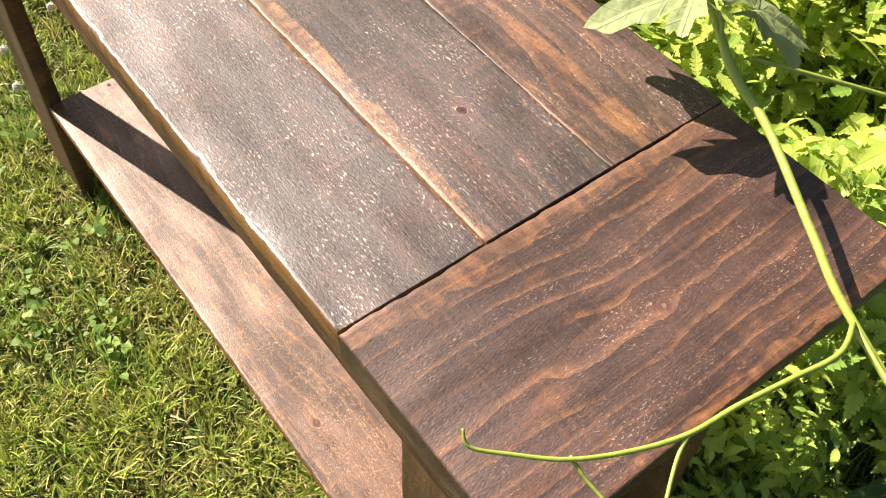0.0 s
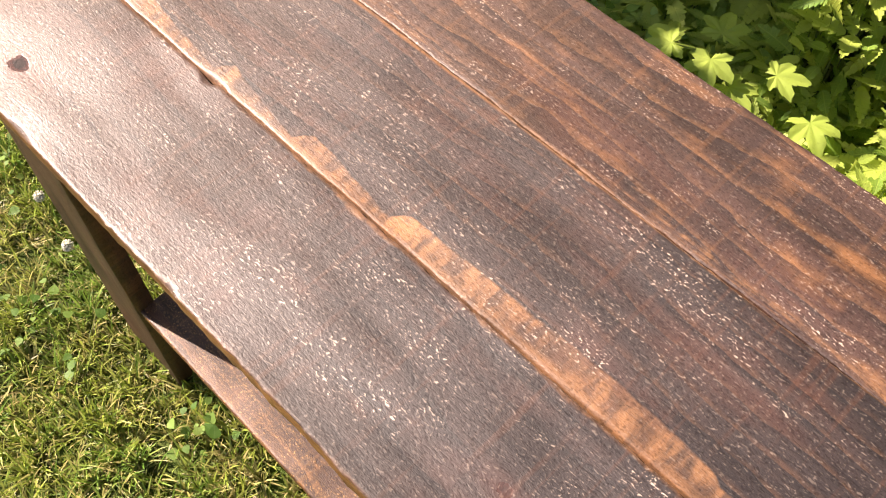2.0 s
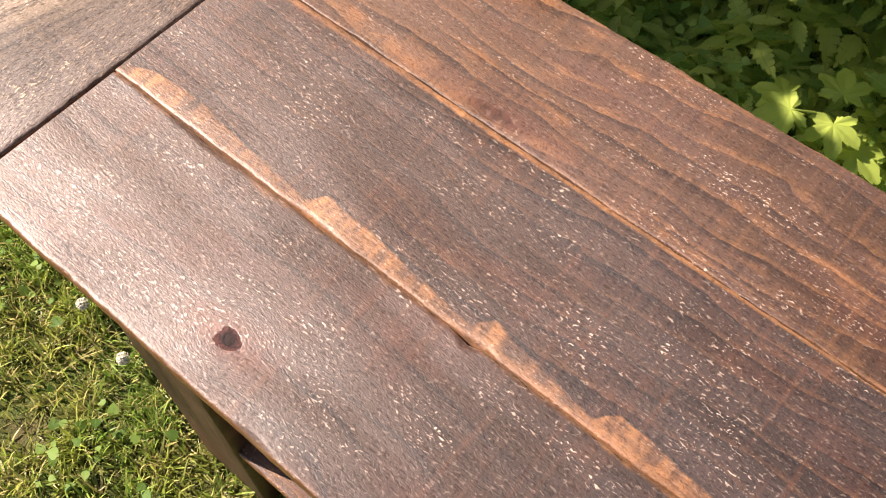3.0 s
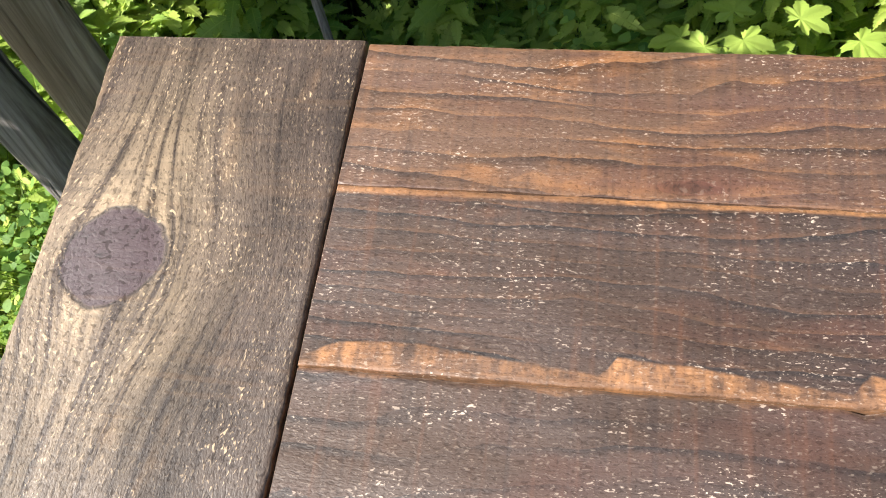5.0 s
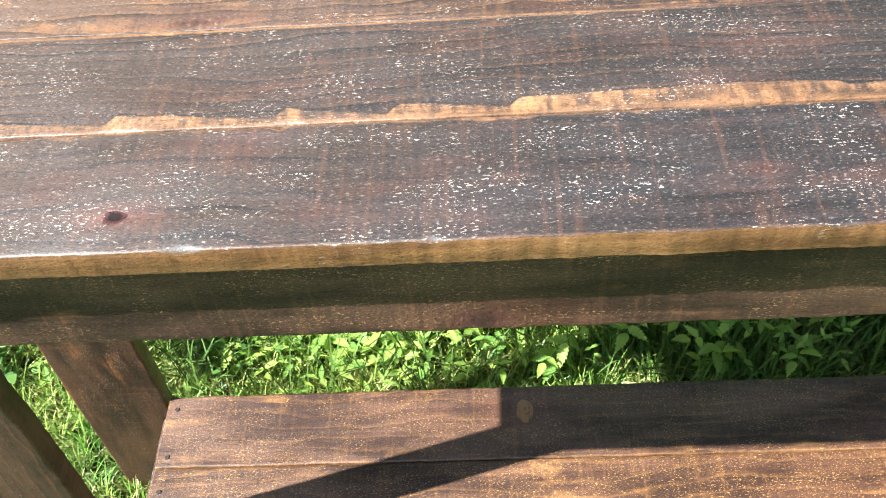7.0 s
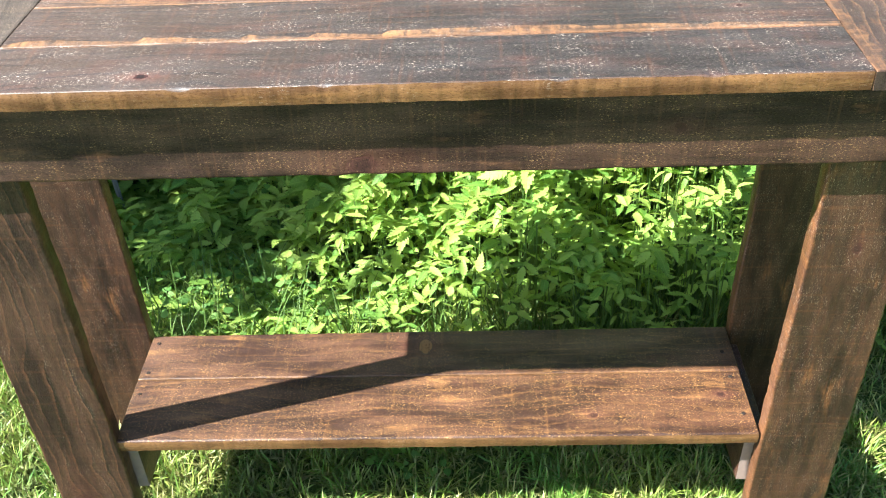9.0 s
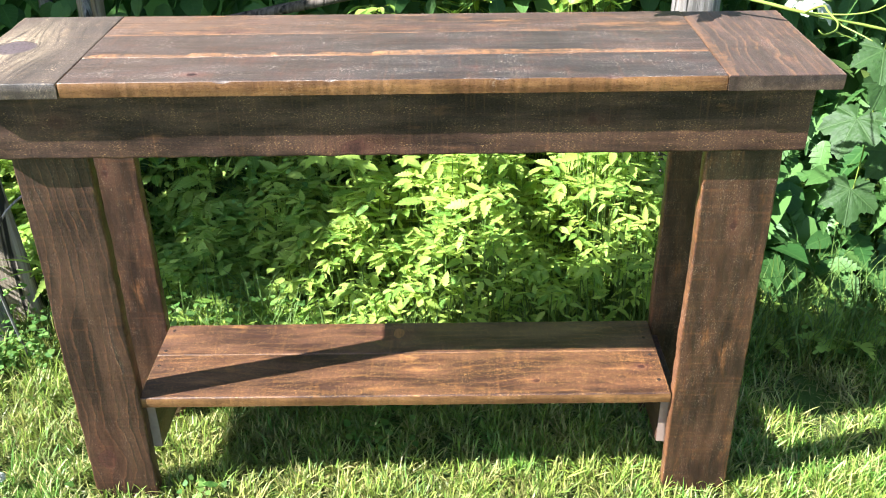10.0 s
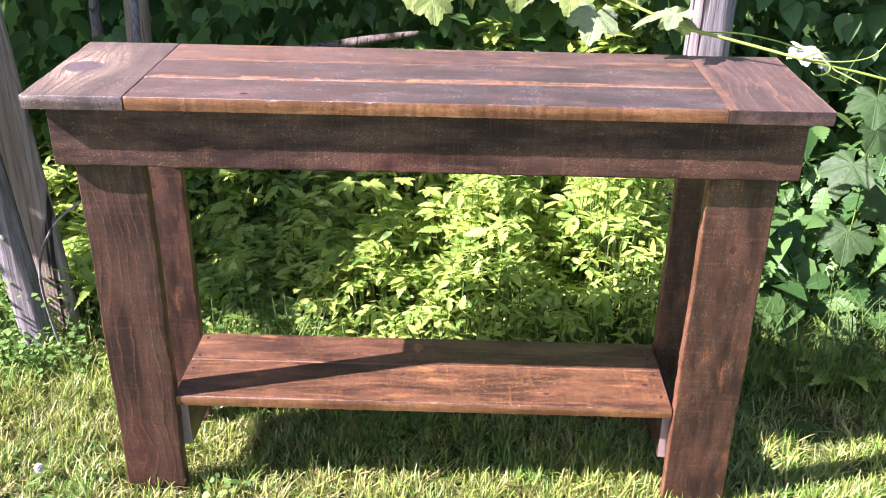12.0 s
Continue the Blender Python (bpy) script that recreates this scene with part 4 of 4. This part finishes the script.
def make_round_weeds():
    """Small round-leaved creeping weeds at the foot of the posts and in the lawn."""
    spots = []
    for cx, cy, sx, sy, h, count in ((-0.95, 0.50, 0.17, 0.12, 0.16, 900), (-0.80, 0.40, 0.10, 0.05, 0.06, 320), (-0.32, 0.70, 0.07, 0.05, 0.30, 120), (-1.05, 0.30, 0.16, 0.10, 0.07, 380), (-0.62, 0.58, 0.14, 0.08, 0.10, 380), (0.98, 0.40, 0.20, 0.10, 0.10, 300),
                                     (-0.35, 0.52, 0.22, 0.09, 0.07, 520), (0.2, -0.12, 0.05, 0.03, 0.025, 26), (-0.15, -0.04, 0.06, 0.03, 0.025, 30), (-0.60, -0.05, 0.10, 0.06, 0.03, 26),
                                     (-0.33, 0.02, 0.04, 0.03, 0.025, 22), (-0.85, 0.05, 0.08, 0.06, 0.03, 24), (-0.25, -0.10, 0.05, 0.03, 0.02, 24), (-0.05, 0.16, 0.05, 0.03, 0.03, 24), (-1.15, 0.12, 0.1, 0.06, 0.03, 60)):
        spots.append(np.stack((rng.normal(cx, sx * 0.6, count), rng.normal(cy, sy * 0.6, count), 0.012 + h * rng.random(count) ** 1.5), 1))
    P = np.concatenate(spots)
    n = len(P)
    me = strewn("round_weeds", ovate(0.0, 0.05, 0.04, 0.85), (P, *axes(rng.uniform(0, 6.3, n), rng.normal(0.1, 0.3, n), rng.normal(0, 0.3, n), rng.uniform(0.008, 0.018, n))), creeper_leaf)
    tagged(part("round_weeds", me, creeper_leaf), "small round-leaved creeping weeds at the lawn edge", "weeds", kind="stuff")


def make_thicket():
    """The vine-grown hedge on the old fence."""
    n = 14000
    x, z = rng.uniform(-2.4, 2.2, n), rng.uniform(0.02, 1.55, n)
    y = 1.00 + 0.42 * rng.random(n) ** 1.3 + 0.10 * np.sin(x * 3.1 + z * 4) - 0.10 * np.clip(z - 0.2, 0, 1)
    P = np.stack((x, y, z), 1)
    H = rng.normal(-1.7, 0.75, n)
    far = 7000
    fx, fz = rng.uniform(2.0, 8.5, far) * rng.choice((-1, 1), far), rng.uniform(0.02, 2.0, far)
    P = np.concatenate((P, np.stack((fx, 1.30 + 0.25 * rng.random(far), fz), 1)))
    n += far
    H = np.concatenate((H, rng.normal(-1.7, 0.75, far)))
    me = strewn("hedge_leaves", ovate(0.2, 0.12, 0.07, 0.66), (P, *axes(H, rng.normal(-0.75, 0.35, n), rng.normal(0, 0.35, n), rng.uniform(0.035, 0.085, n) * np.where(np.arange(n) < 14000, 1.0, 1.9))), thicket_leaf)
    tagged(part("hedge_leaves", me, thicket_leaf), "dense dark green vine leaves over an old fence", "hedge", kind="stuff")
    # added leaf-coloured backing sheet that fills the dark gaps between the hedge leaves
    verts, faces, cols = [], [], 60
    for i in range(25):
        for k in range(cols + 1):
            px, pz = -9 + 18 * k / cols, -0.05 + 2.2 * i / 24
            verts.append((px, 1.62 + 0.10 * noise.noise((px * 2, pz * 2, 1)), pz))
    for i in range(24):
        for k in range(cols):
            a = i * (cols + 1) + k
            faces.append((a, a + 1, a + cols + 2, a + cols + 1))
    tagged(part("hedge_backing", sheet_mesh("hedge_backing", verts, faces, True), thicket_leaf), "added leaf-coloured sheet filling the shaded gaps of the hedge", "hedge", kind="stuff")
    # unseen leaf heaps, added left of view to shade the hedge and the weeds
    heaps = [np.stack((rng.normal(cx, sx, k), rng.normal(cy, sy, k), rng.normal(cz, sz, k)), 1)
             for cx, cy, cz, sx, sy, sz, k in ((-1.52, 0.42, 1.17, 0.13, 0.11, 0.11, 430), (-1.42, 0.50, 1.22, 0.11, 0.10, 0.09, 60), (-1.80, 0.95, 1.60, 0.25, 0.20, 0.25, 3200))]
    P = np.concatenate(heaps)
    P = P[(P[:, 2] > 0.6) & (P[:, 0] < -1.08)]
    n = len(P)
    me = strewn("shade_heap", ovate(0.2, 0.12, 0.07, 0.66), (P, *axes(rng.uniform(0, 6.3, n), rng.normal(-0.5, 0.4, n), rng.normal(0, 0.4, n), rng.uniform(0.07, 0.12, n))), thicket_leaf)
    tagged(part("shade_heap", me, thicket_leaf), "unseen heaps of vine leaves added to shade the hedge and weeds", "hedge", kind="stuff")


def make_leafy_bank():
    """Vine and bindweed leaves climbing from the grass to the hedge beside the table."""
    n = 1500
    x, y = rng.uniform(0.62, 1.75, n), rng.uniform(0.56, 1.12, n)
    top = 0.10 + 1.05 * np.clip(y - 0.56, 0, 0.6) + 0.06 * np.sin(x * 9 + y * 5)
    z = top * (1 - 0.7 * rng.random(n) ** 1.6) + 0.03
    for k, (leaf, skin) in enumerate(((saw_leaf(11, 0.56, 0.20, 0.10, 0.2), thicket_leaf), (ovate(0.2, 0.16, 0.09, 0.62), thicket_leaf), (saw_leaf(12, 0.30, 0.28, 0.10, -0.3), thicket_leaf))):
        m = len(x[k::3])
        u, v, w = axes(rng.normal(-1.9, 0.9, m), rng.normal(-0.35, 0.40, m), rng.normal(0, 0.35, m), rng.uniform(0.055, 0.115, m))
        me = strewn("vine_bank", leaf, (np.stack((x[k::3], y[k::3], z[k::3]), 1), u, v, w), skin)
        tagged(part("vine_bank", me, skin), "mid-green creeper leaves banked up against the hedge", "vine", kind="stuff")


make_ground_elder()
make_leafy_bank()
make_round_weeds()
make_thicket()


# ---- broad-leaved weeds, one by one ----
def broad_weed(at, seed, leaves, size, label, wide=0.30):
    rnd = random.Random(seed)
    ob = thing("broad_weed", at, label, "weed", "broad weeds in the lawn")
    for i in range(leaves):
        v, f = saw_leaf(seed * 10 + i, wide, 0.35, 0.10, rnd.uniform(-0.4, 0.4), 9)
        s = size * rnd.uniform(0.7, 1.15)
        me = sheet_mesh("leaf", [(a * s, b * s, c * s) for a, b, c in v], f, True)
        part("leaf", me, elder_leaf, ob, "", pose(0, 0, 0.004, rnd.uniform(-15, 15), -rnd.uniform(20, 62), 360 * i / leaves + rnd.uniform(-25, 25)))
    return ob


broad_weed((0.82, 0.42, 0.0), 1, 9, 0.17, "long-leaved green dock weed growing in shaded grass")
broad_weed((0.68, 0.46, 0.0), 2, 6, 0.11, "long-leaved green dock weed growing in shaded grass")
broad_weed((-0.28, 0.50, 0.0), 3, 5, 0.12, "long-leaved weed at the lawn edge")
broad_weed((-0.71, 0.52, 0.12), 4, 12, 0.10, "narrow-leaved bright weed between the posts", 0.15)
broad_weed((-0.70, 0.62, 0.18), 5, 11, 0.12, "narrow-leaved bright weed between the posts", 0.15)


def clover(at, seed):
    """A white clover head of small florets on a stalk."""
    rnd = random.Random(seed)
    ob = thing("clover_flower", at, "small white clover flower standing in the grass", "flower", "clover flowers")
    part("stalk", tube([(0, 0, 0), (0.001, 0, 0.012), (0, 0.001, 0.028)], [0.0008] * 3, 5), stalk_skin, ob)
    bm = bmesh.new()
    for i in range(34):
        a, h = i * 2.4, 1 - 2 * (i + 0.5) / 34
        r = math.sqrt(1 - h * h)
        d = Vector((r * math.cos(a), r * math.sin(a), h))
        m = Matrix.Translation(d * 0.0055 + Vector((0, 0, 0.033))) @ d.to_track_quat("Z", "Y").to_matrix().to_4x4()
        bmesh.ops.create_cone(bm, cap_ends=True, segments=5, radius1=0.0011, radius2=0.0017, depth=0.005 * rnd.uniform(0.8, 1.2), matrix=m)
    part("flower_head", bm, clover_white, ob)
    return ob


for i, (fx, fy) in enumerate(((-0.648, 0.048), (-0.742, 0.064), (-0.92, 0.20), (-0.80, 0.17), (-0.98, 0.10))):
    clover((fx, fy, 0.0), i)


# ---- lawn ----
def make_lawn():
    tufts, each = 18000, 19
    n = tufts * each
    x0, y0 = np.repeat(rng.uniform(-1.55, 1.35, tufts), each), np.repeat(rng.uniform(-0.40, 0.90, tufts), each)
    turn, far = rng.uniform(0, 2 * math.pi, n), np.repeat(rng.uniform(0.004, 0.016, tufts), each) * rng.random(n)
    x, y = x0 + far * np.cos(turn), y0 + far * np.sin(turn)
    vigour = np.repeat(rng.uniform(0.6, 1.25, tufts), each)
    thin = np.array([noise.noise((a * 5, b * 5, 2)) for a, b in zip(x[::1], y[::1])])
    keep = (thin > -0.75 + 0.6 * rng.random(n)) & (y < np.minimum(bed_front(x), 0.62) + 0.16)
    x, y, thin, turn, vigour = x[keep], y[keep], thin[keep], turn[keep], vigour[keep]
    n = len(x)
    tall = 0.015 + 0.028 * rng.random(n) ** 1.6 + 0.020 * np.clip(thin, 0, 1)
    tall *= vigour * np.where(y > 0.28, 1.25, 1.0) * np.where((y > 0.40), 1.2, 1.0)
    z = np.array([ground_height(a, b) for a, b in zip(x, y)]) - 0.004
    blade = ([(0.0, -1, 0), (0.0, 1, 0), (0.45, 0.85, 0.06), (0.45, -0.85, 0.06), (0.80, 0.5, 0.22), (0.80, -0.5, 0.22), (1.0, 0, 0.42)], [(0, 1, 2, 3), (3, 2, 4, 5), (5, 4, 6)])
    head, pitch = turn + rng.normal(0, 0.7, n), np.clip(rng.normal(0.92, 0.45, n), 0.05, 1.52)
    u, v, w = axes(head, pitch, rng.normal(0, 0.5, n), np.ones(n))
    half = rng.uniform(0.0006, 0.0017, n)
    # the blade bends over away from its upright root
    me = strewn("lawn", blade, (np.stack((x, y, z), 1), u * tall[:, None], v * half[:, None], w * (-tall * rng.uniform(0.2, 1.0, n))[:, None]), grass_blade_skin, False)
    tagged(part("lawn", me, grass_blade_skin), "short sunlit lawn grass with dry straw-coloured patches", "grass", kind="stuff")


def make_tall_grass():
    """Uncut thin blades where the mower does not reach."""
    x = np.concatenate((rng.uniform(0.50, 1.40, 1900), rng.uniform(-0.55, 0.60, 1500), rng.uniform(-1.2, -0.55, 500)))
    y = np.concatenate((rng.uniform(0.34, 0.66, 1900), rng.uniform(0.33, 0.56, 1500), rng.uniform(0.42, 0.62, 500)))
    n = len(x)
    tall = rng.uniform(0.06, 0.17, n) * np.where(x > 0.5, 1.15, 0.85)
    z = np.array([ground_height(a, b) for a, b in zip(x, y)]) - 0.004
    blade = ([(0.0, -1, 0), (0.0, 1, 0), (0.45, 0.9, 0.05), (0.45, -0.9, 0.05), (0.80, 0.55, 0.20), (0.80, -0.55, 0.20), (1.0, 0, 0.40)], [(0, 1, 2, 3), (3, 2, 4, 5), (5, 4, 6)])
    u, v, w = axes(rng.uniform(0, 2 * math.pi, n), np.clip(rng.normal(1.22, 0.20, n), 0.5, 1.52), rng.normal(0, 0.5, n), np.ones(n))
    me = strewn("tall_grass", blade, (np.stack((x, y, z), 1), u * tall[:, None], v * rng.uniform(0.0008, 0.0018, n)[:, None], w * (-tall * rng.uniform(0.2, 1.1, n))[:, None]), stalk_skin, False)
    tagged(part("tall_grass", me, stalk_skin), "tall thin uncut grass along the edge of the weeds", "grass", kind="stuff")


def make_wide_lawn():
    """Coarser grass further out, round the stretch of lawn by the table."""
    n = 90000
    x, y = rng.uniform(-4.5, 4.5, n), rng.uniform(-4.5, 1.2, n)
    keep = ~((x > -1.5) & (x < 1.3) & (y > -0.38)) & (y < 1.0)
    x, y = x[keep], y[keep]
    n = len(x)
    z = np.array([ground_height(a, b) for a, b in zip(x, y)]) - 0.004
    tall = rng.uniform(0.03, 0.07, n)
    blade = ([(0.0, -1, 0), (0.0, 1, 0), (0.6, 0.8, 0.12), (0.6, -0.8, 0.12), (1.0, 0, 0.42)], [(0, 1, 2, 3), (3, 2, 4)])
    u, v, w = axes(rng.uniform(0, 2 * math.pi, n), np.clip(rng.normal(0.85, 0.4, n), 0.05, 1.5), rng.normal(0, 0.5, n), np.ones(n))
    me = strewn("lawn", blade, (np.stack((x, y, z), 1), u * tall[:, None], v * rng.uniform(0.002, 0.005, n)[:, None], w * (-tall * rng.uniform(0.2, 1.0, n))[:, None]), grass_blade_skin, False)
    tagged(part("lawn", me, grass_blade_skin), "short lawn grass further from the table", "grass", kind="stuff")


make_lawn()
make_wide_lawn()
make_tall_grass()
